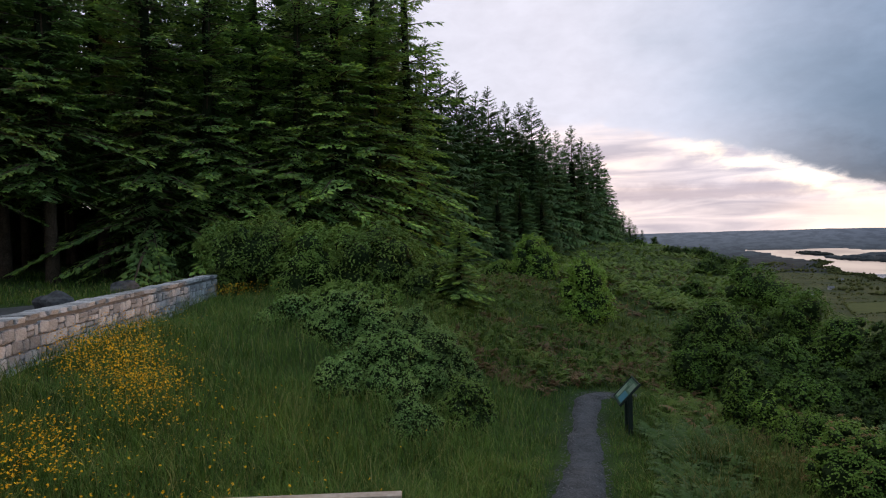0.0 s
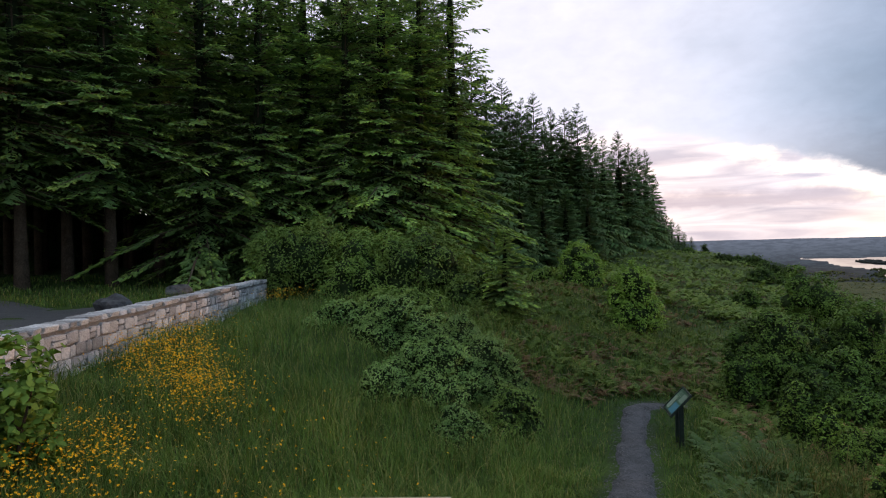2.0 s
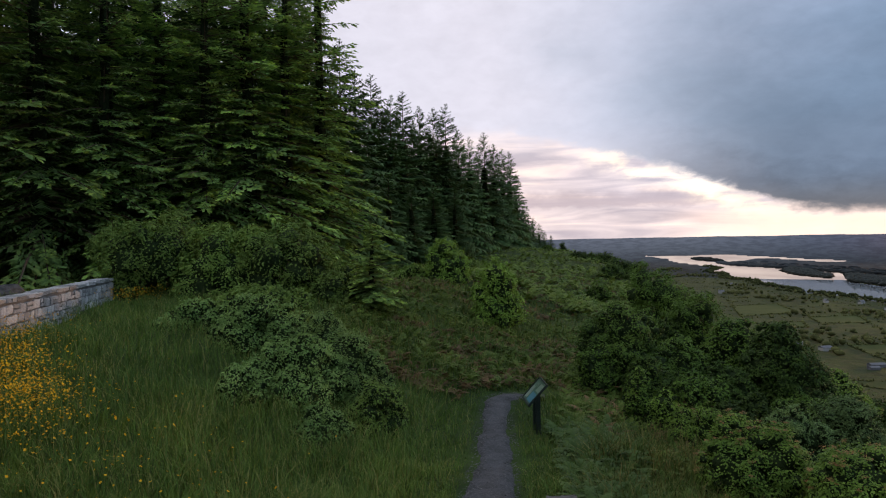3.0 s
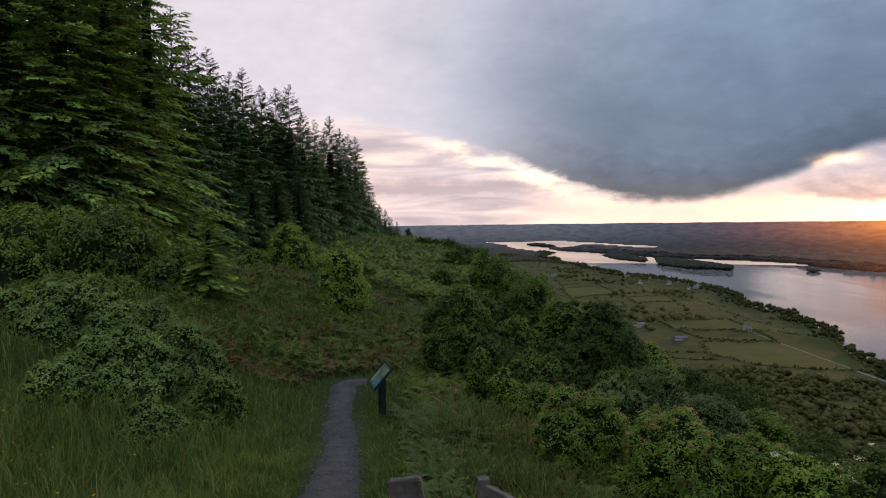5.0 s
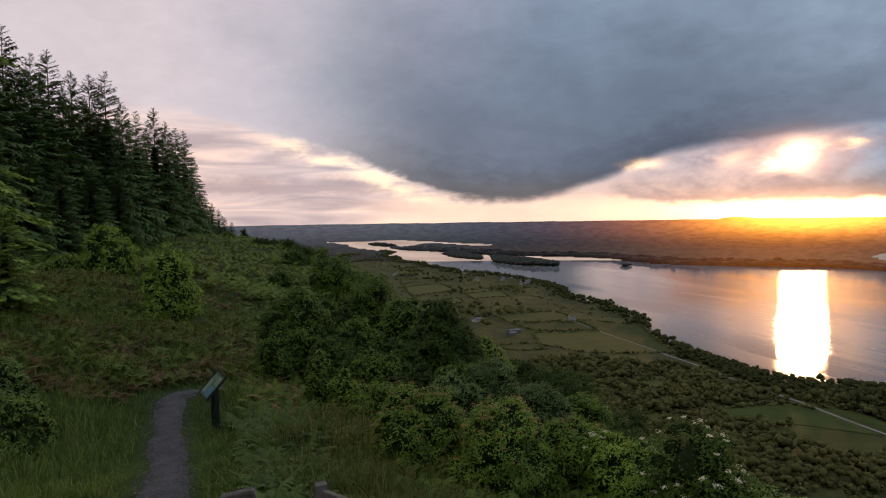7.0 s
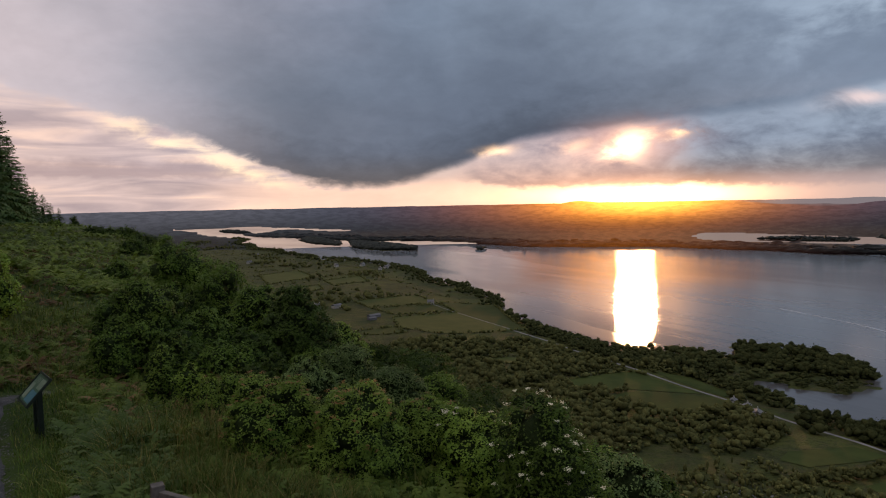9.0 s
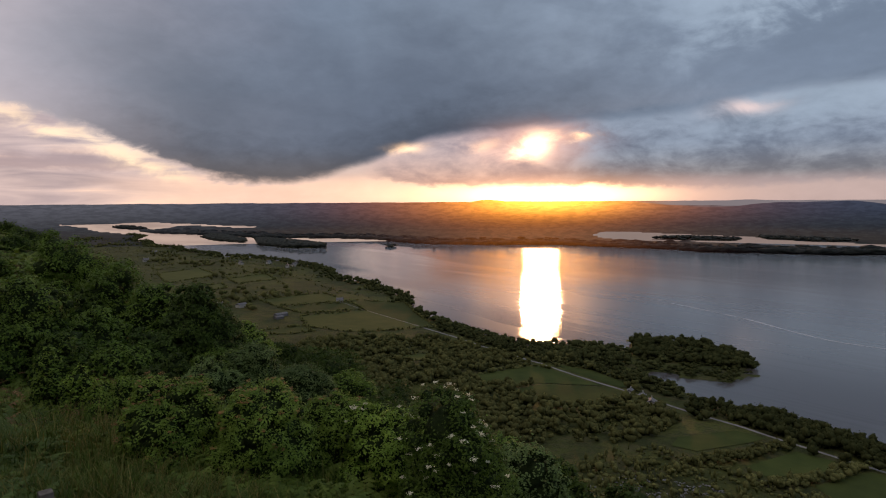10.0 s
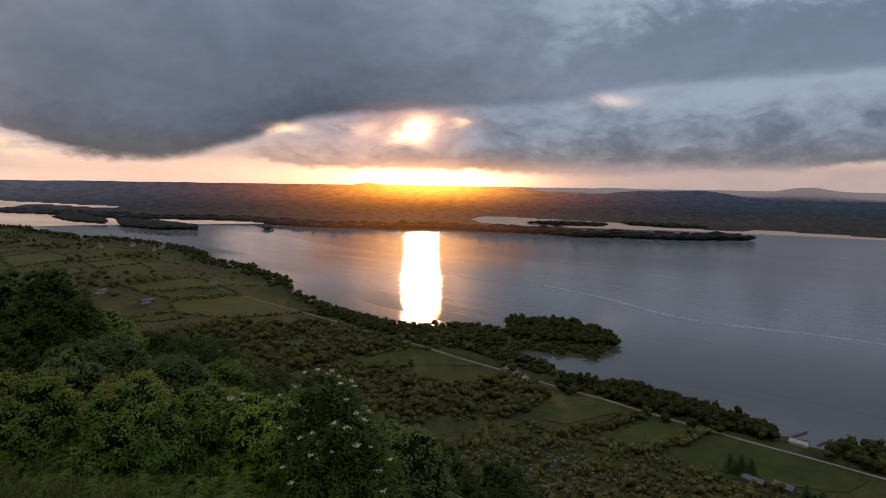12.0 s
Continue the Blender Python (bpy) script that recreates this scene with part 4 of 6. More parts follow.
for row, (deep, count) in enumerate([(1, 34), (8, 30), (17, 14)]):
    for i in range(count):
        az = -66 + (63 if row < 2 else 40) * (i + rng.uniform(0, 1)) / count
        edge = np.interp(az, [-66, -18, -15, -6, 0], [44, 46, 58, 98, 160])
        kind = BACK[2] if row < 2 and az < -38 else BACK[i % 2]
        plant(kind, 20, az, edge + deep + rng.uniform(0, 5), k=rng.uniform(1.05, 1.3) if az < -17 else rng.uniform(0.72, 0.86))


# ---------------------------------------------------------------- broadleaved shrubs
def shrub_meshes(name, w, d, h, leaf, cover, seed, mat, flowers=0, bloom=None, loose=0.0):
    """Stems, solid dark cores added for the crown's inner shade, and leaves that lie like shingles on clumps, which
    stand on the lumps of the crown.
    """
    r = np.random.default_rng(seed)
    size = min(w, d, 1.3 * h)
    area = 2.2 * math.pi * (0.25 * w * d + 0.25 * (w + d) * h) / 2
    lr0 = 0.22 * size
    n_l = int(np.clip(1.6 * area / (math.pi * lr0 ** 2), 12, 52))
    lr = lr0 * r.uniform(0.7, 1.3, n_l)
    dirs = unit(r.normal(size=(n_l, 3)) * np.array([1, 1, 0.8]) + np.array([0, 0, 0.25]))
    dirs[:, 2] = np.abs(dirs[:, 2])
    lc = dirs * np.stack([w / 2 - lr, d / 2 - lr, h - lr], 1) * r.uniform(0.66, 1.06, (n_l, 1))
    lc[:, 2] = np.maximum(lc[:, 2] * (h - lr0 * 0.8) / lc[:, 2].max(), lr * 0.55)
    lc[:, 0] *= (w / 2 - lr0 * 0.8) / np.abs(lc[:, 0]).max()
    # clumps on the lumps, but for those inside a neighbour
    per = 10 if name == "tree" else 32
    who = np.repeat(np.arange(n_l), per)
    cd = unit(r.normal(size=(n_l * per, 3)) + np.array([0, 0, 0.35]))
    cr = lr[who] * r.uniform(0.22, 0.42, n_l * per)
    cc = lc[who] + cd * (lr[who] * r.uniform(0.66, 0.98 + loose, n_l * per))[:, None]
    gap = np.linalg.norm(cc[:, None] - lc[None], axis=2) / lr[None]
    gap[np.arange(len(who)), who] = 9.0
    ok = (gap.min(1) > 0.8) & (cc[:, 2] > 0.02)
    cc, cd, cr = cc[ok], cd[ok], cr[ok]
    count = int(0.62 * cover * (2 * math.pi * cr ** 2).sum() / (0.3 * leaf * leaf))
    k = r.choice(len(cr), count, p=cr ** 2 / (cr ** 2).sum())
    out = unit(unit(r.normal(size=(count, 3))) + cd[k] * 0.75 + np.array([0, 0, 0.35]))
    c = cc[k] + out * (cr[k] * (0.7 + 0.5 * r.random(count) ** 1.5 + loose * r.random(count)))[:, None]
    # a closer coat of leaves over the lumps themselves
    j = r.choice(n_l, count, p=lr ** 2 / (lr ** 2).sum())
    coat = unit(r.normal(size=(count, 3)) + np.array([0, 0, 0.3]))
    swell = 1 + 0.17 * np.sin(4.3 * coat[:, 0] + 1.7 * j) * np.sin(3.9 * coat[:, 1] + 2.3 * j) + 0.1 * np.sin(7.0 * coat[:, 2] + 3.1 * j)
    cj = lc[j] + coat * (lr[j] * swell * r.uniform(0.78, 1.06, count))[:, None]
    far = np.linalg.norm(cj[:, None] - lc[None], axis=2) / lr[None]
    far[np.arange(count), j] = 9.0
    ok = (far.min(1) > 0.85) & (cj[:, 2] > 0.0) & (name != "sapling")
    # loose shoots that stand out of the crown
    ns, nl = int(n_l * (5 if leaf < 0.055 else 3)), 8
    sj = r.integers(0, n_l, ns)
    sdir = unit(r.normal(size=(ns, 3)) + np.array([0, 0, 0.7]))
    sl = np.repeat(r.uniform(0.25, 0.75, ns) * np.minimum(lr[sj], 0.6), nl) * np.tile(np.linspace(0.1, 1, nl), ns)
    shoot = np.repeat(lc[sj] + sdir * (lr[sj] * 0.9)[:, None], nl, 0) + np.repeat(sdir + np.array([0, 0, 0.25]), nl, 0) * sl[:, None] + r.normal(0, leaf * 0.35, (ns * nl, 3))
    c, out = np.concatenate([c, cj[ok], shoot]), np.concatenate([out, coat[ok], unit(np.repeat(sdir, nl, 0) + r.normal(0, 0.5, (ns * nl, 3)))])
    count = len(c)
    c[:, 2] = np.maximum(c[:, 2], 0.03)
    nrm = unit(out * 0.75 + np.array([0, 0, 0.4]) + r.normal(0, 0.27, (count, 3)))
    side = unit(np.cross(nrm, unit(out + r.normal(0, 0.8, (count, 3)))))
    ax = np.cross(side, nrm)
    ln = leaf * r.uniform(0.7, 1.35, count)
    V, F = kites(c - ax * (ln * 0.4)[:, None], ax, side, ln, ln * r.uniform(0.25, 0.36, count))
    stems = []
    for j in range(min(n_l, 16)):
        b = np.array([r.normal(0, 0.07 * w), r.normal(0, 0.07 * d), -0.15])
        t = lc[j]
        m = (b + t) / 2 + np.array([r.normal(0, 0.08), r.normal(0, 0.08), 0.12 * h])
        stems.append(tube([b, m, t + (t - b) * 0.15], [0.02 + 0.008 * h, 0.014 + 0.004 * h, 0.005], 5))
    sv, sf = merge(stems)
    # dark balls inside lumps and clumps, so gaps between leaves read as shade
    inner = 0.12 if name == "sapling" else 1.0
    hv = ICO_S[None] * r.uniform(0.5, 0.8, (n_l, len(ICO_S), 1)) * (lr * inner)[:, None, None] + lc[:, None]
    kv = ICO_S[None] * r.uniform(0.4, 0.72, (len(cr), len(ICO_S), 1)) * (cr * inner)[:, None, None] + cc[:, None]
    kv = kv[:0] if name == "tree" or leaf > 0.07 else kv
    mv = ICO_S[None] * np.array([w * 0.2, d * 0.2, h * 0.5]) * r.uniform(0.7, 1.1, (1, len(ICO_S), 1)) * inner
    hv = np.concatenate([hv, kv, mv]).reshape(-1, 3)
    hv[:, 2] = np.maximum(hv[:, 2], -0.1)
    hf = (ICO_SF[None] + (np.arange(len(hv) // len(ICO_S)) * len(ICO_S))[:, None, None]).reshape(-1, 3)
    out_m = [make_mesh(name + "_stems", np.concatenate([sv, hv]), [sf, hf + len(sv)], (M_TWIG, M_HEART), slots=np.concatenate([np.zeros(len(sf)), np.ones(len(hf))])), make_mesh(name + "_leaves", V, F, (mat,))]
    if flowers:
        q = np.argsort(-(cc[:, 2] / h + 0.5 * cd[:, 2]) + r.normal(0, 0.4, len(cc)))[:flowers]
        heads = cc[q] + unit(cd[q] + np.array([0, 0, 0.6])) * (cr[q] * 1.1)[:, None]
        n = 26
        pc = (heads[:, None] + r.normal(0, 1, (len(heads), n, 3)) * np.array([0.02, 0.02, 0.008]) * r.uniform(0.6, 1.4, (len(heads), 1, 1))).reshape(-1, 3)
        axx = unit(r.normal(size=(len(pc), 3)) * np.array([1, 1, 0.3]))
        fv, ff = kites(pc, axx, unit(np.cross(axx, np.array([0, 0, 1.0]))), np.full(len(pc), 0.024), np.full(len(pc), 0.011))
        out_m.append(make_mesh(name + "_blossom", fv, ff, (bloom or M_BLOOM,)))
    return out_m


def shrub(az, r, half, top, mat, label, leaf, seed, cover=0.56, depth=1.0, flowers=0, group="shrubs on the hillside", sink=0.05, name="shrub", bloom=None, loose=0.0):
    """A shrub at a bearing, as broad as twice the half angle, that reaches an angle over the eye's level."""
    x, y = at_bearing(az, r)
    z = zg(x, y) - sink
    w = 2.15 * r * math.tan(radians(half))
    h = max(0.5, EYE.z + r * math.tan(radians(top)) - z)
    root = new(name)
    for n, me in zip(("branchwork", "crown", "blossom"), shrub_meshes(name, w, w * depth, h, leaf * (0.76 if r < 16 else 1.0), cover * (0.85 if r < 16 else 0.72), seed, mat, flowers, bloom, loose)):
        tagged(part(n, me, root), kind="stuff")
    root.matrix_basis = pose(x, y, z, 0, 0, -az)
    return tagged(root, label, "tree" if name == "tree" else "shrub", group)


willow = "broad green willow shrub below dark spruces"
grey = "grey-green willow thicket on the grassy bank"
dark_brow = "dense dark-leaved bush on the brow"
# willows at the foot of the spruces
shrub(-31.0, 26, 3.6, 2.2, M_WILLOW, willow, 0.10, 31)
shrub(-25.6, 25, 4.2, 1.2, M_WILLOW, willow, 0.10, 32)
shrub(-20.2, 24, 4.2, 1.7, M_WILLOW, willow, 0.10, 33)
shrub(-15.8, 22.5, 2.9, -2.0, M_WILLOW, willow, 0.09, 34)
shrub(-22.4, 20.5, 4.0, -3.4, M_WILLOW, willow, 0.09, 131)
# grey willows on the bank
shrub(-27.4, 16.6, 3.6, -4.6, M_GREY, grey, 0.07, 35)
shrub(-23.0, 15.4, 4.0, -4.7, M_GREY, grey, 0.07, 36)
shrub(-18.2, 14.6, 3.6, -6.4, M_GREY, grey, 0.065, 56)
shrub(-20.2, 13.0, 4.6, -8.0, M_GREY, grey, 0.062, 37)
shrub(-15.4, 13.4, 3.6, -8.9, M_GREY, grey, 0.062, 57)
shrub(-24.6, 12.2, 2.0, -10.6, M_GREY, "pale shoots at the edge of a willow thicket", 0.06, 132, 0.45)
shrub(-18.2, 11.0, 2.6, -14.2, M_GREY, "low grey-green bush above a footpath", 0.052, 133, 0.45)
shrub(-13.2, 12.0, 2.6, -12.6, M_WILLOW, "low green bush on the bank", 0.055, 134, 0.45)
# saplings before the spruces
shrub(-2.2, 26, 2.2, -2.3, M_FRESH, "upright green sapling bush amid bracken", 0.09, 38)
shrub(-6.4, 33, 2.0, -0.1, M_FRESH, "young birch bush before the spruces", 0.10, 39)
shrub(-9.3, 34, 1.8, -2.2, M_WILLOW, "green bush at the forest edge", 0.10, 40)
# bushes along the brow
shrub(8.8, 18.5, 3.9, -6.2, M_BROW, dark_brow, 0.065, 41)
shrub(11.7, 27, 2.7, -2.6, M_BROW, "tall dark bush on the brow of the hill", 0.08, 42)
shrub(14.8, 23, 3.0, -4.9, M_BROW, dark_brow, 0.075, 43)
shrub(17.4, 21, 2.6, -7.2, M_BROW, dark_brow, 0.07, 86)
shrub(13.2, 19.5, 2.8, -8.4, M_BROW, dark_brow, 0.065, 142)
shrub(16.8, 18.0, 2.6, -10.6, M_ROUND, "low dark bush on the brow", 0.06, 143)
shrub(21.4, 19.0, 3.3, -6.9, M_ROUND, "rounded dark bush over the valley", 0.065, 44)
shrub(24.8, 21, 2.4, -10.6, M_FRESH, "light green bush beyond the brow", 0.07, 144)
shrub(25.0, 15.2, 3.2, -13.2, M_SALLOW, "pale willow bush on the steep slope", 0.06, 45)
shrub(29.6, 14.4, 3.4, -15.2, M_SALLOW, "pale willow bush on the steep slope", 0.06, 52)
shrub(21.5, 14.0, 2.6, -13.9, M_SALLOW, "low pale willow on the slope", 0.055, 145)
shrub(32.6, 32, 3.0, -13.4, M_DEEP, "dark bush low on the slope", 0.10, 46)
shrub(36.4, 27, 3.2, -16.4, M_DEEP, "dark bush low on the slope", 0.09, 53)
for i, (az, r, half, top) in enumerate([(24.4, 25, 2.4, -11.3), (27.4, 27, 2.5, -12.4), (30.6, 30, 2.6, -12.9), (33.4, 26, 2.6, -15.4), (36.4, 21, 2.8, -17.6), (39.6, 17, 3.0, -18.8), (47.5, 15, 3.6, -21.4),
                                        (52.5, 14, 3.6, -23.0), (57.0, 14, 4.0, -24.6), (34.0, 14.5, 3.2, -17.6)]):
    shrub(az, r, half, top, (M_BROW, M_DEEP, M_ROUND)[i % 3], "dark leafy bush on the edge of the steep slope", 0.085, 180 + i)
for i, (az, r, half, top) in enumerate([(10.6, 17.4, 2.4, -10.4), (14.6, 17.0, 2.6, -11.6), (18.6, 16.2, 2.6, -13.0), (22.6, 17.4, 2.4, -12.6), (12.4, 22.5, 2.4, -7.0), (6.6, 17.6, 1.8, -9.6)]):
    shrub(az, r, half, top, (M_DEEP, M_BROW)[i % 2], "low dark bush between taller ones on the brow", 0.065, 200 + i)
# bushes before the slope
shrub(18.8, 10.4, 4.6, -15.3, M_ROWAN, "rowan bush with rusty flower heads", 0.052, 47, flowers=80, bloom=M_TUFT)
shrub(26.0, 9.6, 4.8, -16.0, M_ROWAN, "leafy bush with rusty flower heads on the slope", 0.05, 48, flowers=60, bloom=M_TUFT)
shrub(31.6, 10.4, 3.8, -17.0, M_ROWAN, "leafy green bush on the edge of the slope", 0.05, 147, flowers=16, bloom=M_TUFT)
shrub(36.6, 9.8, 4.4, -18.4, M_FRESH, "fresh green bush on the edge of the slope", 0.05, 49, flowers=12)
shrub(43.6, 8.8, 5.4, -18.4, M_BROW, "elder bush in white blossom", 0.05, 50, flowers=55)
shrub(50.6, 10.0, 4.2, -22.2, M_SALLOW, "grey-leaved bush below the brow", 0.06, 51)
shrub(14.6, 13.0, 2.4, -14.4, M_FRESH, "low leafy scrub on the bank", 0.05, 157, 0.45)
shrub(9.9, 14.2, 1.2, -11.6, M_FRESH, "young ash sapling with fresh leaves", 0.07, 154, 0.36, loose=0.5)
shrub(12.0, 13.4, 1.3, -13.4, M_FRESH, "young ash sapling with fresh leaves", 0.065, 158, 0.36, loose=0.5)
for i in range(14):
    az, r = rng.uniform(30, 62), rng.uniform(34, 80)
    shrub(az, r, rng.uniform(2.2, 3.6), -22.5 - rng.uniform(0, 3) - 0.04 * (az - 30), M_DEEP, "dark tree crown on the steep slope", 0.2, 60 + i, 0.26, group="trees on the steep slope", name="tree")
# heather and gorse along the skyline of the hill
for i, (az, r, half, tall) in enumerate([(3.9, 112, 0.35, 1.6), (6.6, 96, 1.0, 1.3), (7.6, 88, 0.9, 1.5), (8.5, 80, 0.8, 1.6), (9.3, 72, 0.8, 1.7), (10.0, 62, 1.0, 1.7), (5.4, 86, 1.0, 0.9), (2.6, 104, 0.5, 0.9),
                                         (8.0, 60, 1.2, 1.2), (6.9, 44, 1.1, 1.0), (-7.5, 48, 1.2, 1.2), (-4.8, 62, 1.0, 1.2)]):
    bx_, by_ = at_bearing(az, r)
    shrub(az, r, half, math.degrees(math.atan((zg(bx_, by_) + tall - EYE.z) / r)), (M_DEEP, M_BROW)[i % 2], "low dark bush on the skyline of the hill", 0.14, 100 + i, 0.3, group="low bushes on the hillside")


# ---------------------------------------------------------------- dry-faced stone wall by the car park
M_STONES = plain("rough_limestone", (0.2, 0.197, 0.195, 1), (0.47, 0.462, 0.455, 1), 9, 0.85, 0.8, 0.015, spread=0.38)
M_MORTAR = plain("shadowed_mortar", (0.1, 0.1, 0.1, 1), (0.2, 0.19, 0.18, 1), 20, 0.95, 0.6, 0.01)
WALL_A, WALL_B, WALL_TOP, WALL_THICK = Vector((-7.0, 0.6, 0)), Vector((-14.25, 20.6, 0)), 0.9, 0.44
wall_run = (WALL_B - WALL_A).normalized()
wall_out = Vector((wall_run.y, -wall_run.x, 0))
wall_len = (WALL_B - WALL_A).length
wall_turn = Matrix((wall_run, -wall_out, Vector((0, 0, 1)))).transposed().to_4x4()
wall_pose = Matrix.Translation(WALL_A) @ wall_turn

stone_wall = tagged(new("wall_roadside", bm_mesh("wall_core", box(wall_len - 0.06, WALL_THICK - 0.09, WALL_TOP + 0.22, at=(wall_len / 2, 0, (WALL_TOP - 0.38) / 2)), M_MORTAR)),
                    "low wall of pale rough stones beside a meadow", "wall", kind="structure")
stone_wall.matrix_basis = wall_pose


def stone_mesh(name, x, y, z, seed, mat=None):
    """A hewn stone: a block with knocked-off edges and uneven faces."""
    r = np.random.default_rng(seed)
    bm = box(x, y, z, min(x, y, z) * 0.16)
    for vert in bm.verts:
        vert.co += Vector(r.normal(0, 0.035, 3)) * min(x, z)
    return bm_mesh(name, bm, mat or M_STONES)


STONE_KINDS = [stone_mesh("stone", 1.0, 1.0, 1.0, i) for i in range(9)]
PLAIN_STONE = bm_mesh("stone", box(1, 1, 1), M_STONES)
r_w = np.random.default_rng(5)
wall_stones = []


def lay_face(side):
    """Courses of random stones on one face; side -1 looks to the meadow."""
    z = -0.16
    while z < WALL_TOP - 0.17:
        h = min(r_w.uniform(0.15, 0.27), WALL_TOP - 0.09 - z)
        x = r_w.uniform(0, 0.12)
        while x < wall_len - 0.05:
            w = min(r_w.uniform(0.14, 0.42), wall_len - x)
            two = h > 0.2 and r_w.random() < 0.3
            for n in range(2 if two else 1):
                hh = h / (2 if two else 1)
                wall_stones.append((x + w / 2, side * (WALL_THICK / 2 - 0.055 + r_w.uniform(-0.012, 0.018)), z + hh * (n + 0.5) + r_w.normal(0, 0.008), w - 0.02, 0.13, hh - 0.02, r_w.normal(0, 2.5)))
            x += w
        z += h


lay_face(-1)
lay_face(1)
x = 0.0
while x < wall_len:
    w = min(r_w.uniform(0.28, 0.55), wall_len - x)
    wall_stones.append((x + w / 2, r_w.normal(0, 0.01), WALL_TOP - 0.045 + r_w.normal(0, 0.008), w - 0.012, WALL_THICK + 0.03 + r_w.uniform(-0.03, 0.03), 0.11, r_w.normal(0, 1.0)))
    x += w
shown = sorted(wall_stones, key=lambda s: (s[1] > 0.1, s[0] < 4.0 or s[2] < 0.0, s[0]))
rest_v, rest_f, off = [], [], 0
for i, (sx, sy, sz, w, d, h, tilt) in enumerate(shown):
    m = pose(sx, sy, sz, 0, tilt, 0) @ Matrix.Diagonal((w, d, h, 1))
    kind = STONE_KINDS[i % len(STONE_KINDS)] if i < 300 or sy < 0.1 else PLAIN_STONE
    if i < 300:
        ob = new("stone", kind)
        ob.parent = stone_wall
        ob.matrix_basis = m
    else:
        vs = np.array([m @ vv.co for vv in kind.vertices])
        for p in kind.polygons:
            ids = list(p.vertices)
            for q in range(1, len(ids) - 1):
                rest_f.append((ids[0] + off, ids[q] + off, ids[q + 1] + off))
        rest_v.append(vs)
        off += len(vs)
tagged(part("stonework", make_mesh("stonework", np.concatenate(rest_v), np.array(rest_f), (M_STONES,)), stone_wall), kind="stuff")

# ---------------------------------------------------------------- car park, verge and boulders
M_TARMAC = plain("worn_tarmac", (0.032, 0.031, 0.032, 1), (0.065, 0.063, 0.064, 1), 12, 0.75, 0.5, 0.008)


def drape(poly, lift, cuts=6, layers=5):
    """A sheet laid over the ground within a polygon."""
    P = np.array(poly, float)
    c = P.mean(0)
    rim = np.concatenate([np.linspace(a, b, cuts, endpoint=False) for a, b in zip(P, np.roll(P, -1, 0))])
    V = np.concatenate([c + (rim - c) * k for k in np.linspace(0.02, 1, layers)])
    n = len(rim)
    F = [(l * n + i, l * n + (i + 1) % n, (l + 1) * n + (i + 1) % n, (l + 1) * n + i) for l in range(layers - 1) for i in range(n)]
    z = ground_z(V[:, 0], V[:, 1])[0] + lift
    return np.column_stack([V, z]), np.array(F)


v, f = drape([(-7.0, -1.0), (-13.4, 17.2), (-14.6, 18.6), (-20.0, 18.5), (-27.8, 18.1), (-38.0, 17.0), (-34.0, -4.0)], 0.04, 10, 10)
tagged(new("road", make_mesh("road", v, f, (M_TARMAC,), smooth=True)), "worn tarmac car park behind a stone wall", "car park", kind="structure")
M_BOULDER = plain("dark_boulder", (0.03, 0.03, 0.032, 1), (0.11, 0.11, 0.11, 1), 4, 0.85, 0.8, 0.03)


def boulder(x, y, size, seed, label):
    r = np.random.default_rng(seed)
    bm = bmesh.new()
    bmesh.ops.create_icosphere(bm, subdivisions=3, radius=1)
    for vert in bm.verts:
        n = noise.noise(vert.co * 1.3 + Vector((seed, 0, 0))) * 0.35 + noise.noise(vert.co * 4 + Vector((0, seed, 0))) * 0.1
        vert.co = Vector((vert.co.x * size[0], vert.co.y * size[1], max(vert.co.z, -0.5) * size[2])) * (1 + n)
    ob = new("boulder", bm_mesh("boulder", bm, M_BOULDER))
    ob.matrix_basis = pose(x, y, zg(x, y) + size[2] * 0.4, 0, 0, r.uniform(0, 360))
    return tagged(ob, label, "rock", "boulders along the verge")


boulder(*at_bearing(-45.9, 24.5), (0.75, 0.4, 0.42), 1, "dark squared boulder at the edge of the tarmac")
boulder(*at_bearing(-41.2, 30.5), (0.7, 0.45, 0.4), 2, "grey boulder at the edge of the tarmac")

# ---------------------------------------------------------------- information board on two posts
M_POST = plain("dark_green_paint", (0.008, 0.016, 0.012, 1), (0.02, 0.03, 0.024, 1), 30, 0.45, 0.15, 0.003)
M_PANEL = plain("printed_panel_green", (0.03, 0.08, 0.05, 1), (0.06, 0.13, 0.085, 1), 6, 0.3, 0.05, 0.001)
M_PRINT = plain("printed_panel_pale", (0.14, 0.2, 0.15, 1), (0.26, 0.32, 0.25, 1), 10, 0.3, 0.05, 0.001)
M_BLUE = plain("printed_panel_blue", (0.04, 0.14, 0.2, 1), (0.08, 0.22, 0.28, 1), 8, 0.3, 0.05, 0.001)
sx, sy = at_bearing(1.05, 13.5)
board = tagged(new("information_board"), "dark green lectern sign with printed panel beside the path", "sign")
board.matrix_basis = pose(sx, sy, zg(sx, sy), 0, 0, 9) @ Matrix.Diagonal((0.9, 0.9, 0.9, 1))
lean_b = Matrix.Rotation(radians(-47), 4, "Y")
for py in (-0.2, 0.2):
    part("post", bm_mesh("post", box(0.095, 0.095, 1.1, 0.008, at=(0.03, py, 0.42)), M_POST), board)
    part("bracket", bm_mesh("bracket", box(0.36, 0.03, 0.05, 0.005, at=(0.0, py, 0.9), turn=lean_b), M_POST), board)
frame_ob = part("panel_frame", bm_mesh("panel_frame", box(0.66, 0.86, 0.03, 0.006, at=(0.0, 0, 0.97), turn=lean_b), M_POST), board)
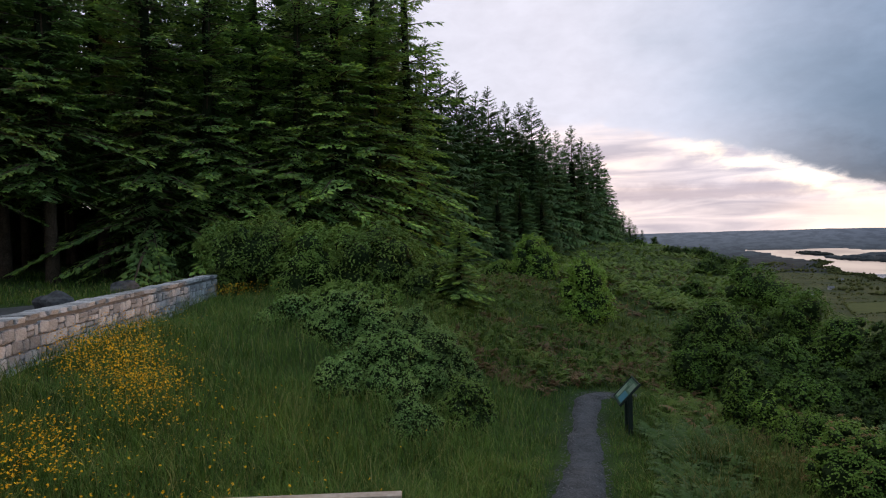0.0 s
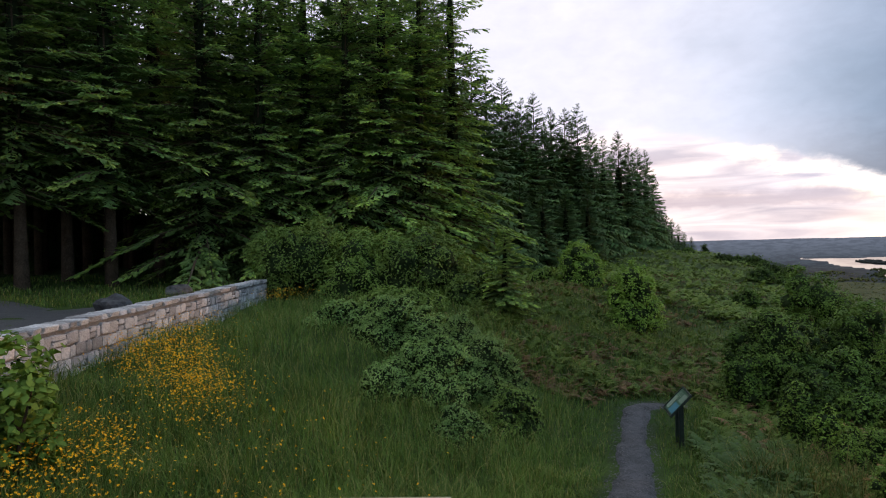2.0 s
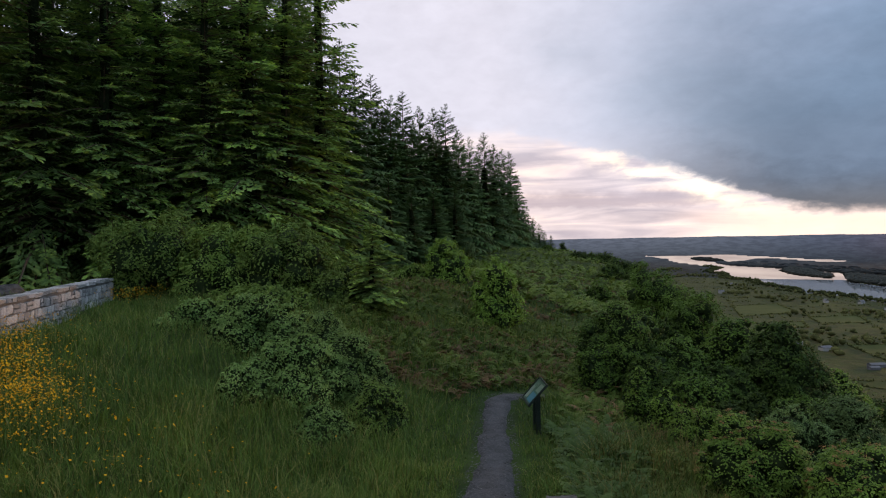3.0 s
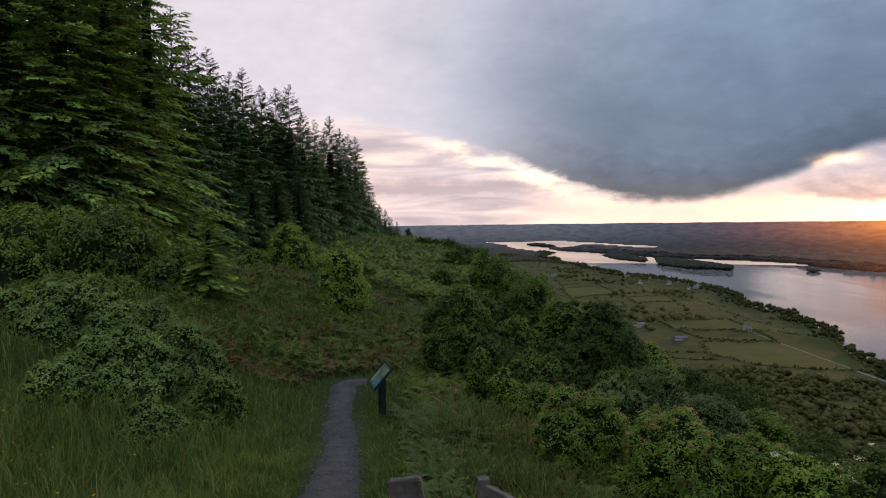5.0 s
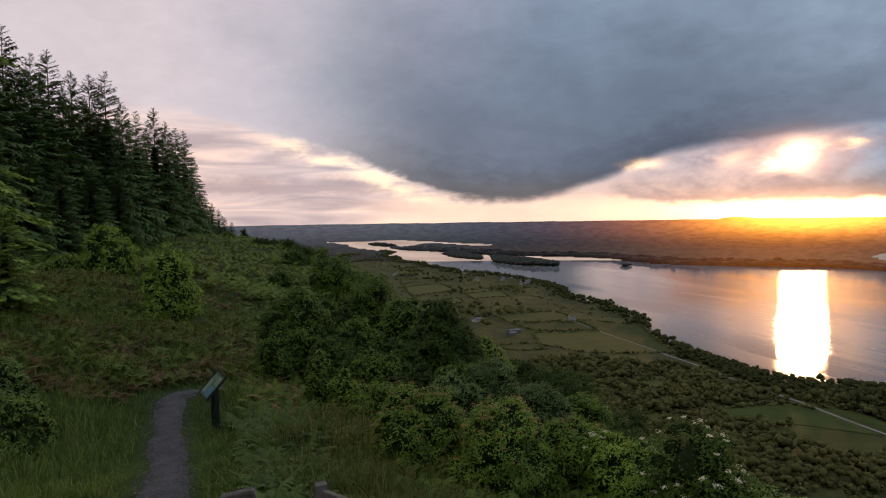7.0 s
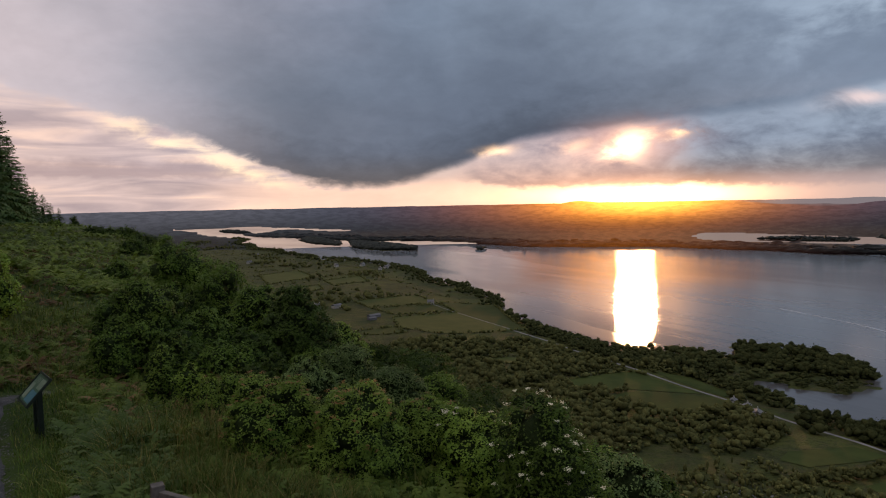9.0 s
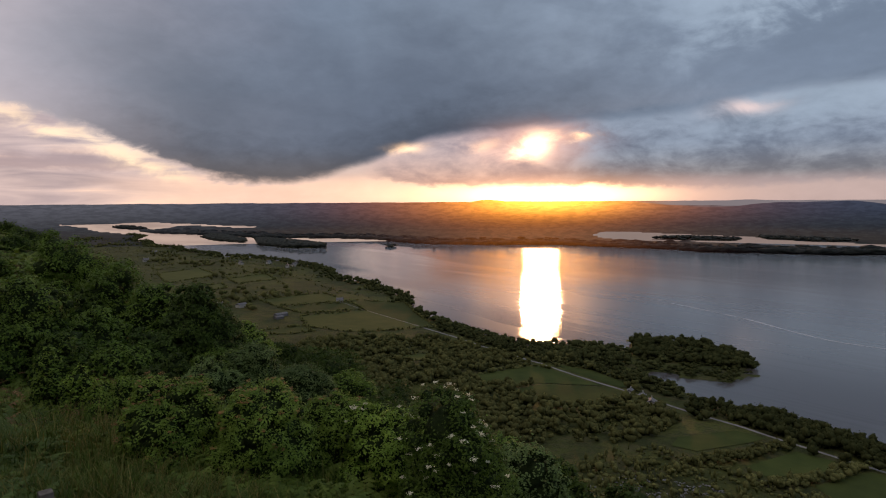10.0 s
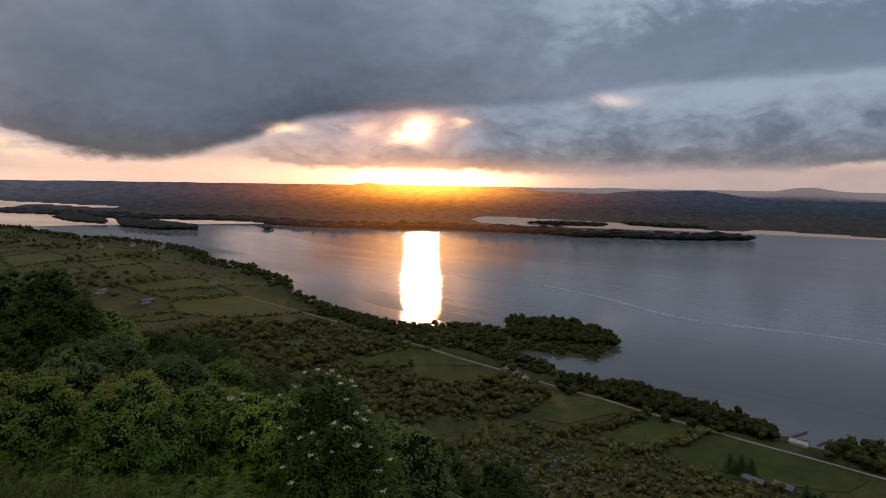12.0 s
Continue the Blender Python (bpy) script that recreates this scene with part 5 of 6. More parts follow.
for y0, y1, x0, x1 in ((-0.43, 0.43, -0.33, -0.29), (-0.43, 0.43, 0.29, 0.33), (-0.43, -0.39, -0.29, 0.29), (0.39, 0.43, -0.29, 0.29)):
    bm = box(x1 - x0, y1 - y0, 0.02, 0.004, at=((x0 + x1) / 2, (y0 + y1) / 2, 0.025))
    bmesh.ops.transform(bm, matrix=Matrix.Translation((0, 0, 0.97)) @ lean_b, verts=bm.verts)
    part("rim", bm_mesh("rim", bm, M_POST), frame_ob)


def print_patch(name, x0, x1, y0, y1, mat, lift=0.018):
    bm = box(x1 - x0, y1 - y0, 0.004, at=((x0 + x1) / 2, (y0 + y1) / 2, lift))
    bmesh.ops.transform(bm, matrix=Matrix.Translation((0, 0, 0.97)) @ lean_b, verts=bm.verts)
    return part(name, bm_mesh(name, bm, mat), frame_ob)


print_patch("panel", -0.285, 0.285, -0.385, 0.385, M_PANEL)
print_patch("picture", -0.26, -0.02, -0.34, 0.05, M_BLUE, 0.023)
print_patch("picture", 0.03, 0.24, -0.34, -0.05, M_PRINT, 0.023)
print_patch("picture", -0.24, 0.1, 0.12, 0.34, M_PRINT, 0.023)
for q in range(6):
    print_patch("text_bar", 0.125 + 0.02 * q, 0.133 + 0.02 * q, 0.0, 0.34 - 0.03 * (q % 3), M_PRINT, 0.023)

# ---------------------------------------------------------------- timber fence either side of the path
M_TIMBER = plain("weathered_timber", (0.06, 0.055, 0.05, 1), (0.15, 0.14, 0.13, 1), 16, 0.85, 0.5, 0.006)
M_SAWN = plain("sawn_timber", (0.3, 0.22, 0.16, 1), (0.46, 0.36, 0.28, 1), 16, 0.8, 0.4, 0.005)
fence = tagged(new("fence"), "weathered post and rail timber fence beside the path", "fence")


def beam(name, a, b, w, h, mat, parent):
    a, b = Vector(a), Vector(b)
    d = (b - a).normalized()
    side = d.cross(Vector((0, 0, 1))).normalized()
    m = Matrix((d, side, side.cross(d))).transposed().to_4x4()
    return part(name, bm_mesh(name, box((b - a).length, w, h, 0.006, at=(a + b) / 2, turn=m), mat), parent)


def fence_post(x, y, top, w, parent, d=None):
    z = zg(x, y)
    return part("post", bm_mesh("post", box(w, d or w, top - z + 0.3, 0.008, at=(x, y, (top + z - 0.3) / 2)), M_TIMBER), parent)


RAIL_L, RAIL_R = Vector((-7.1, 3.62, -0.17)), Vector((-1.87, 5.22, -0.2))
beam("rail", RAIL_L, RAIL_R, 0.11, 0.045, M_SAWN, fence)
out = Vector((0.04, -0.09, 0))
beam("rail", RAIL_L + Vector((0, 0, -0.42)) + out, RAIL_R + Vector((0, 0, -0.42)) + out, 0.04, 0.1, M_TIMBER, fence)
for k in (0.02, 0.35, 0.68, 0.985):
    p = RAIL_L.lerp(RAIL_R, k)
    fence_post(p.x, p.y - 0.02, p.z - 0.024, 0.1, fence)
fence_b = tagged(new("fence"), "grey timber post and rail fence running down the slope", "fence")
fence_post(0.93, 5.4, -0.2, 0.095, fence_b)
beam("rail", (0.95, 5.36, -0.29), (1.8, 3.95, -0.33), 0.05, 0.09, M_TIMBER, fence_b)
beam("rail", (0.95, 5.36, -0.68), (1.8, 3.95, -0.72), 0.05, 0.09, M_TIMBER, fence_b)
fence_post(1.82, 3.93, -0.24, 0.095, fence_b)
slab = tagged(new("gate_post", stone_mesh("gate_post", 0.26, 0.1, 1.15, 3, M_TIMBER)), "broad grey weathered post beside the footpath", "post")
slab.matrix_basis = pose(0.36, 5.5, -0.76, 4, -9, -12)


# ---------------------------------------------------------------- grass, flowers, bracken
def on_ground(n, az, r, seed, power=1.0):
    """Random bearings and distances, evenly thick as seen from the terrace."""
    q = np.random.default_rng(seed)
    a = np.radians(q.uniform(*az, n))
    rr = r[0] * (r[1] / r[0]) ** (q.random(n) ** power)
    return rr * np.sin(a), rr * np.cos(a), q


pxs, pys, _, _ = along(TRACK, 0.15)


def from_track(x, y):
    d = np.full(x.shape, 1e9)
    for u, w in zip(pxs, pys):
        d = np.minimum(d, np.hypot(x - u, y - w))
    return d


def from_wall(x, y):
    """Distance in front of the wall's meadow face; large past its end."""
    t = (x - WALL_A.x) * wall_run.x + (y - WALL_A.y) * wall_run.y
    o = (x - WALL_A.x) * wall_out.x + (y - WALL_A.y) * wall_out.y
    return np.where(t < wall_len + 0.2, o - WALL_THICK / 2, 9.0)


def blades(x, y, q, height, width, lean=0.45, seedheads=0.12):
    n = len(x)
    z = ground_z(x, y)[0]
    a = q.uniform(0, 6.283, n)
    h = height * q.uniform(0.55, 1.25, n)
    bend = q.uniform(0.1, lean * 2, n) * h
    w = width * q.uniform(0.7, 1.4, n)
    tw = a + q.normal(1.57, 0.5, n)
    bx, by = np.cos(tw) * w / 2, np.sin(tw) * w / 2
    cx, cy = np.cos(a), np.sin(a)
    p = lambda s, k, up: np.stack([x + cx * bend * s * s + bx * k, y + cy * bend * s * s + by * k, z - 0.02 + h * up], 1)
    V = np.stack([p(0, 1, 0), p(0, -1, 0), p(0.55, 0.8, 0.58), p(0.55, -0.8, 0.58), p(1.0, 0, 1.0 - 0.2 * lean)], 1)
    i = np.arange(n)[:, None] * 5
    F = [i + np.array([[0, 1, 3, 2]]), i + np.array([[2, 3, 4]])]
    tip = np.repeat((q.random(n) < seedheads) * q.uniform(0.3, 1.0, n), 5)
    return V.reshape(-1, 3), F, tip


def lawn(name, n, az, r, height, width, seed, label, mat, where=None, power=1.0, lean=0.45, seedheads=0.12):
    x, y, q = on_ground(n, az, r, seed, power)
    # tufts
    x, y = x + 0.05 * np.round(q.normal(0, 2, n)) * 0.5, y + 0.05 * np.round(q.normal(0, 2, n)) * 0.5
    d = from_track(x, y)
    ok = (d > 0.42 + 0.12 * q.random(n)) & ((from_wall(x, y) > 0.05) | (y > 18.4) & (from_wall(x, y) < -0.6))
    if where is not None:
        ok &= where(x, y, q)
    x, y, d = x[ok], y[ok], d[ok]
    patch = 0.8 + 0.35 * ripple(x, y, 3.1, 4) + 0.2 * ripple(x, y, 0.9, 6)
    V, F, tip = blades(x, y, q, height * patch * (0.4 + 0.6 * smooth(d, 0.5, 1.8)), width, lean, seedheads)
    return tagged(new(name, make_mesh(name, V, F, (mat,), tip=tip)), label, "grass", kind="stuff")


lawn("meadow_grass", 125000, (-64, 6), (4.2, 30), 0.56, 0.0085, 71, "long green meadow grass going to seed", M_LUSH, lean=0.6, seedheads=0.2)
lawn("terrace_grass", 16000, (-180, 180), (0.5, 7.0), 0.16, 0.009, 77, "short trodden grass round the viewpoint", M_GRASS, lambda x, y, q: (np.hypot(x, y) < 4.6) | (y < 3.5))
lawn("bank_grass", 17000, (2, 40), (4.5, 20), 0.45, 0.011, 72, "tall tussocky grass on the brow", M_GRASS)
lawn("tall_brow_grass", 15000, (6, 26), (5.5, 15), 0.62, 0.012, 76, "tall seeding grass on the brow", M_GRASS, seedheads=0.4)
lawn("verge_grass", 16000, (-66, -30), (21, 42), 0.32, 0.03, 73, "rough grass verge before the forest", M_GRASS,
     lambda x, y, q: y > 18.7 + 0.3 * q.normal(size=len(x)))
lawn("hillside_grass", 18000, (-22, 16), (16, 130), 0.36, 0.03, 74, "rough grass amid bracken on the hillside", M_GRASS, seedheads=0.3)
M_DRY = leafy("dry_grass", (0.1, 0.1, 0.035, 1), (0.26, 0.23, 0.1, 1), through=0.1)
lawn("track_edge_grass", 60000, (-14, 6), (5.2, 16.5), 0.075, 0.011, 78, "dry trodden grass along both edges of the path", M_DRY, lambda x, y, q: from_track(x, y) < 0.62)
lawn("track_side_grass", 14000, (-14, 8), (6.5, 17), 0.14, 0.009, 75, "short grass along the footpath", M_GRASS, lambda x, y, q: from_track(x, y) < 1.3)


def fronds(x, y, z, q, length, mat_tip=0.0):
    """Arching fern fronds with toothed sides."""
    n, m = len(x), 7
    a = q.uniform(0, 6.283, n)
    L = length * q.uniform(0.7, 1.25, n)
    rise = q.uniform(0.45, 1.0, n)
    s = np.linspace(0.12, 1.0, m)[None]
    cx, cy = np.cos(a)[:, None], np.sin(a)[:, None]
    run, up = L[:, None] * s * 0.75, L[:, None] * (rise[:, None] * s - 0.55 * s ** 2)
    R = np.stack([x[:, None] + cx * run, y[:, None] + cy * run, z[:, None] + up], 2)
    wide = (L[:, None] * 0.3 * (1.08 - s) * q.uniform(0.8, 1.2, (n, m)))[..., None]
    out = np.stack([-cy + cx * 0.5, cx + cy * 0.5, np.full_like(cx, -0.25)], 2)
    out2 = np.stack([cy + cx * 0.5, -cx + cy * 0.5, np.full_like(cx, -0.25)], 2)
    V = np.concatenate([R, R + out * wide, R + out2 * wide], 1)
    i = np.arange(n)[:, None] * 3 * m
    k = np.arange(m - 1)[None]
    T1 = np.stack([i + k, i + k + m, i + k + 1], 2).reshape(-1, 3)
    T2 = np.stack([i + k, i + k + 1, i + k + 2 * m], 2).reshape(-1, 3)
    return V.reshape(-1, 3), np.concatenate([T1, T2])


def ferns(name, plants, az, r, length, seed, mat, label, where=None, per=6, power=1.0):
    x, y, q = on_ground(plants, az, r, seed, power)
    ok = (from_track(x, y) > 0.75) & (from_wall(x, y) > 0.3)
    if where is not None:
        ok &= where(x, y, q)
    x, y = np.repeat(x[ok], per), np.repeat(y[ok], per)
    z = ground_z(x, y)[0] + q.uniform(0.0, 0.3, len(x)) * length
    V, F = fronds(x, y, z, q, length)
    return tagged(new(name, make_mesh(name, V, F, (mat,))), label, "bracken", kind="stuff")


ferns("bracken", 3300, (-17, 16), (16.5, 120), 0.44, 81, M_BRACKEN, "green bracken covering the hillside", lambda x, y, q: ripple(x, y, 9, 3) + q.normal(0, 0.3, len(x)) > -0.25)
ferns("hill_bracken", 1800, (-12, 12), (34, 125), 0.85, 88, M_BRACKEN, "tall bracken over the crest of the hill", lambda x, y, q: ripple(x, y, 14, 5) + q.normal(0, 0.25, len(x)) > -0.3, 5)
ferns("dead_bracken", 2300, (-14, 14), (15.5, 60), 0.42, 82, M_RUST, "rusty dead bracken amid the green", lambda x, y, q: ripple(x, y, 6, 8) > 0.0, 4)
ferns("bank_bracken", 620, (3, 9.5), (5.6, 13.5), 0.5, 83, M_FERN, "dark bracken hanging over the edge of the path", lambda x, y, q: from_track(x, y) > 1.25)
ferns("bank_bracken", 520, (9, 34), (5.6, 13), 0.42, 89, M_BRACKEN, "bracken amid long grass on the bank")
ferns("slope_bracken", 600, (18, 60), (7, 40), 0.52, 84, M_BRACKEN, "bracken on the steep slope")
ferns("brow_bracken", 450, (4, 17), (12, 30), 0.5, 87, M_BRACKEN, "green bracken between bushes on the brow")
ferns("brow_dead_bracken", 260, (5, 22), (12, 26), 0.5, 85, M_RUST, "rusty dead bracken on the brow", None, 4)


def flowers(name, centres, seed, label):
    """Buttercups: five cupped petals on a thin stalk, in one mesh."""
    q = np.random.default_rng(seed)
    x, y = centres
    n = len(x)
    z = ground_z(x, y)[0] + q.uniform(0.3, 0.62, n)
    rad = q.uniform(0.009, 0.0155, n)
    t = q.uniform(0, 6.28, n)[:, None] + np.linspace(0, 2 * math.pi, 6)[None, :5]
    tilt = q.normal(0, 0.45, (n, 2))
    c = np.stack([x, y, z], 1)[:, None]
    ring = lambda k, up, da=0.0: c + np.stack([np.cos(t + da) * rad[:, None] * k, np.sin(t + da) * rad[:, None] * k,
                                               rad[:, None] * up + (np.cos(t + da) * tilt[:, :1] + np.sin(t + da) * tilt[:, 1:]) * rad[:, None] * k], 2)
    V = np.concatenate([c, ring(1.0, 0.5, -0.45), ring(1.15, 0.6, 0.0), ring(1.0, 0.5, 0.45)], 1)
    i = np.arange(n)[:, None] * 16
    k = np.arange(5)[None]
    F = np.stack([np.broadcast_to(i, (n, 5)), i + 1 + k, i + 6 + k, i + 11 + k], 2).reshape(-1, 4)
    return tagged(new(name, make_mesh(name, V.reshape(-1, 3), F, (M_PETAL,))), label, "flower", kind="stuff")


q = np.random.default_rng(90)
fx, fy = [], []
for az, r, sa, sr, n in [(-44.5, 12.5, 1.6, 0.9, 420), (-41.5, 12.0, 1.9, 1.2, 800), (-40, 10.6, 2.0, 0.7, 420), (-52, 8.0, 2.6, 0.6, 260), (-47.5, 8.6, 1.8, 0.5, 220), (-33.5, 24, 1.6, 1.2, 420),
                         (-41, 16, 2.0, 2.0, 260), (-36, 9.0, 6.0, 1.4, 110), (-44, 7.0, 7.0, 0.8, 60), (-57, 7.5, 3.0, 0.7, 90)]:
    n = int(n * 1.7)
    a, rr = np.radians(q.normal(az, sa, n)), q.normal(r, sr, n)
    fx.append(rr * np.sin(a)), fy.append(rr * np.cos(a))
fx, fy = np.concatenate(fx), np.concatenate(fy)
ok = from_wall(fx, fy) > 0.15
flowers("buttercups", (fx[ok], fy[ok]), 91, "golden buttercups in long grass")

shrub(-54.0, 8.6, 3.4, -6.2, M_FRESH, "leafy sapling with broad leaves before the wall", 0.15, 58, 0.8, name="sapling")


# ---------------------------------------------------------------- the valley: fields, road, hedges, woods
M_FIELD = plain("grazed_pasture", (0.036, 0.05, 0.012, 1), (0.062, 0.072, 0.02, 1), 0.05, 0.95, 0.3, 0.3, spread=0.3)
M_LANE = plain("pale_lane", (0.15, 0.15, 0.16, 1), (0.24, 0.235, 0.235, 1), 0.3, 0.85, 0.2, 0.05)
FIELDS = [[(399, 832), (521, 861), (506, 773), (395, 773)], [(393, 762), (503, 762), (491, 706), (396, 702)], [(384, 688), (488, 696), (476, 561), (430, 563), (377, 578), (355, 625)],
          [(515, 779), (574, 724), (520, 624), (484, 551), (452, 580), (489, 709)], [(284, 623), (351, 629), (350, 596), (320, 594), (284, 612)],
          [(494, 1157), (588, 1189), (559, 1091), (473, 1069)], [(428, 1346), (530, 1389), (510, 1239), (384, 1161)], [(339, 1027), (455, 1088), (427, 1002), (334, 972)]]
FIELDS = FIELDS + [[(342, 456), (378, 446), (371, 422), (339, 429)], [(354, 314), (380, 314), (425, 279), (421, 260), (398, 256), (358, 264), (342, 293)],
                   [(345, 360), (404, 358), (430, 352), (425, 314), (424, 284), (383, 319), (345, 332)], [(445, 350), (457, 318), (447, 271), (432, 272), (438, 322)],
                   [(358, 186), (400, 170), (402, 152), (383, 155), (343, 167), (340, 181)], [(343, 140), (393, 132), (396, 112), (373, 110), (338, 126)],
                   [(346, 107), (394, 95), (396, 74), (392, 39), (383, 15), (356, 23), (333, 69), (332, 90)]]
LANE = [(496, 781), (487, 717), (477, 600), (463, 487), (454, 448), (446, 402), (436, 358), (432, 319), (427, 265), (424, 241), (418, 209), (413, 176), (408, 153), (406, 128), (403, 108), (400, 84),
        (398, 54), (395, 26), (390, 9), (380, -40)]


M_MEADOW = plain("mown_meadow", (0.026, 0.042, 0.009, 1), (0.056, 0.074, 0.018, 1), 0.05, 0.95, 0.3, 0.3, spread=0.2)
for i, poly in enumerate(FIELDS):
    v, f = drape(poly, 0.3, 12, 10)
    ob = new("field", make_mesh("field", v, f, (M_FIELD if i < 9 else M_MEADOW,), smooth=True))
    tagged(ob, "olive green pasture field bounded by hedges" if i < 9 else "deep green meadow bounded by hedges", "field", kind="structure")
v, f = strip(LANE, 2.8, 6.0, 0.45, 0.02, 4)
tagged(new("lane", make_mesh("lane", v, f, (M_LANE,), smooth=True)), "pale country lane between fields", "road", kind="structure")


def woodland(name, x, y, width, height, seed, label, flakes=0, mat=None, lobes=1, flat=0.5):
    """Many broad crowns in one mesh: each of a few lumpy bodies, with loose leaf clumps standing off them."""
    q = np.random.default_rng(seed)
    tree = np.repeat(np.arange(len(x)), lobes)
    n = len(tree)
    base = ground_z(x, y)[0]
    w, h = width[tree], height[tree]
    shrink = 1.0 if lobes == 1 else q.uniform(0.48, 0.76, n)
    off = np.zeros((n, 3)) if lobes == 1 else np.stack([q.normal(0, 0.24, n) * w, q.normal(0, 0.24, n) * w, q.normal(0.02, 0.15, n) * h], 1)
    cen = np.stack([x[tree], y[tree], base[tree] + h * 0.46], 1) + off
    rough = 1 + q.normal(0, 0.22, (n, len(ICO_S), 1)).clip(-0.4, 0.4)
    size = np.stack([w / 2, w / 2 * q.uniform(0.8, 1.2, n), h * flat], 1) * (shrink if lobes == 1 else shrink[:, None])
    V = ICO_S[None] * rough * size[:, None] * (0.86 if flakes else 1.0)
    a = q.uniform(0, 6.283, n)
    ca, sa = np.cos(a)[:, None], np.sin(a)[:, None]
    V = np.stack([V[:, :, 0] * ca - V[:, :, 1] * sa, V[:, :, 0] * sa + V[:, :, 1] * ca, V[:, :, 2]], 2)
    P = (V + cen[:, None]).reshape(-1, 3)
    F = (ICO_SF[None] + (np.arange(n) * len(ICO_S))[:, None, None]).reshape(-1, 3)
    if flakes:
        k = np.repeat(np.arange(n), flakes)
        d = unit(q.normal(size=(len(k), 3)) + np.array([0, 0, 0.4]))
        c = cen[k] + d * size[k] * q.uniform(0.82, 1.08, len(k))[:, None]
        ax = unit(q.normal(size=(len(k), 3)))
        ln = size[k, 0] * q.uniform(0.2, 0.42, len(k))
        kv, kf = kites(c, ax, unit(np.cross(ax, d)), ln, ln * 0.42)
        F = np.concatenate([F, kf + len(P)])
        P = np.concatenate([P, kv])
    X, Y, Z = squash(P[:, 0], P[:, 1], P[:, 2])
    return tagged(new(name, make_mesh(name, np.stack([X, Y, Z], 1), F, (mat or M_FAR_LEAF,), smooth=True)), label, "woodland", kind="stuff")


M_SHORE_LEAF = leafy("shore_foliage", (0.03, 0.04, 0.015, 1), (0.1, 0.112, 0.038, 1), through=0.1, rand=0.45, shine=0.0)
M_FAR_WOOD = leafy("far_woods", (0.013, 0.017, 0.014, 1), (0.026, 0.032, 0.024, 1), through=0.0, rand=0.2)
qv = np.random.default_rng(40)


def in_any(polys, x, y, margin=0.0):
    hit = np.zeros(x.shape, bool)
    for p in polys:
        hit |= shore(p, x, y) > margin
    return hit


lx, ly, _, _ = along(LANE, 5.0)


def lane_gap(x, y):
    d = np.full(x.shape, 1e9)
    for u, w in zip(lx, ly):
        d = np.minimum(d, np.hypot(x - u, y - w))
    return d


def open_ground(x, y):
    return ~in_any(FIELDS, x, y, -2.0) & (lane_gap(x, y) > 5.5)


def scatter(poly, per, keep_open=True):
    P = np.array(poly, float)
    lo, hi = P.min(0), P.max(0)
    n = int((hi[0] - lo[0]) * (hi[1] - lo[1]) / per)
    x, y = qv.uniform(lo[0], hi[0], n), qv.uniform(lo[1], hi[1], n)
    ok = shore(poly, x, y) > 0
    if keep_open:
        ok &= open_ground(x, y)
    return x[ok], y[ok]


def line_trees(points, step, spread, chance=0.85):
    P = np.array(points, float)
    X, Y = [], []
    for (x0, y0), (x1, y1) in zip(P[:-1], P[1:]):
        m = max(1, int(math.hypot(x1 - x0, y1 - y0) / step))
        t = (np.arange(m) + qv.random(m)) / m
        X.append(x0 + (x1 - x0) * t), Y.append(y0 + (y1 - y0) * t)
    x, y = np.concatenate(X), np.concatenate(Y)
    ok = qv.random(len(x)) < chance
    return x[ok] + qv.normal(0, spread, ok.sum()), y[ok] + qv.normal(0, spread, ok.sum())


# the wooded belt under the slope, with two grassy clearings
x, y = scatter([(300, 545), (368, 540), (436, 500), (448, 405), (469, 346), (451, 274), (393, 205), (364, 198), (320, 201), (287, 227), (220, 240), (190, 330), (220, 440)], 17)
ok = ripple(x, y, 60, 5) + 0.5 * ripple(x, y, 23, 2) < 0.42
rr = np.hypot(x, y)
ok &= (lane_gap(x * (1 + 9 / rr), y * (1 + 9 / rr)) > 4.5) | (y > 372)
x, y = x[ok], y[ok]
big = 3.2 + 7.5 * qv.random(len(x)) ** 2.4
woodland("belt_wood", x, y, big, big * qv.uniform(0.75, 1.05, len(x)), 1, "rounded trees of a broadleaved wood under the hill", 7, lobes=3)
x, y = scatter([(90, 330), (220, 300), (240, 180), (330, 150), (330, 60), (240, -20), (150, 60), (110, 160)], 55)
woodland("slope_wood", x, y, 2.0 + 4.2 * qv.random(len(x)) ** 1.8, 1.8 + 4 * qv.random(len(x)) ** 1.6, 2, "scrub and trees on the lower slope", 12, lobes=3)
# trees along the lake shore
SHORELINE = [p for p in MAINLAND if p[0] > 0 and 220 < p[1] < 3200]
sx_, sy_ = line_trees([(a - 9, b) for a, b in SHORELINE], 3.4, 3.5, 0.95)
sx2, sy2 = line_trees([(a - 26, b) for a, b in SHORELINE if b > 440], 7.0, 8.0, 0.7)
x, y = np.concatenate([sx_, sx2]), np.concatenate([sy_, sy2])
ok = (np.maximum(shore(MAINLAND, x, y), shore(SPIT, x, y)) > 2) & open_ground(x, y)
x, y = x[ok], y[ok]
woodland("shore_wood", x, y, qv.uniform(7, 12, len(x)), qv.uniform(5, 9, len(x)) * np.interp(y, [400, 700], [0.75, 1.25]), 3, "dark trees lining the lake shore", 8, mat=M_SHORE_LEAF, lobes=3)
x, y = scatter([(431, 215), (456, 176), (448, 134), (436, 100), (428, 66), (394, 66), (394, 101), (400, 131), (407, 177), (410, 204)], 17)
woodland("lakeside_wood", x, y, qv.uniform(6, 10, len(x)), qv.uniform(6, 10, len(x)), 4, "dense trees between lane and lake", 14, mat=M_SHORE_LEAF, lobes=3)
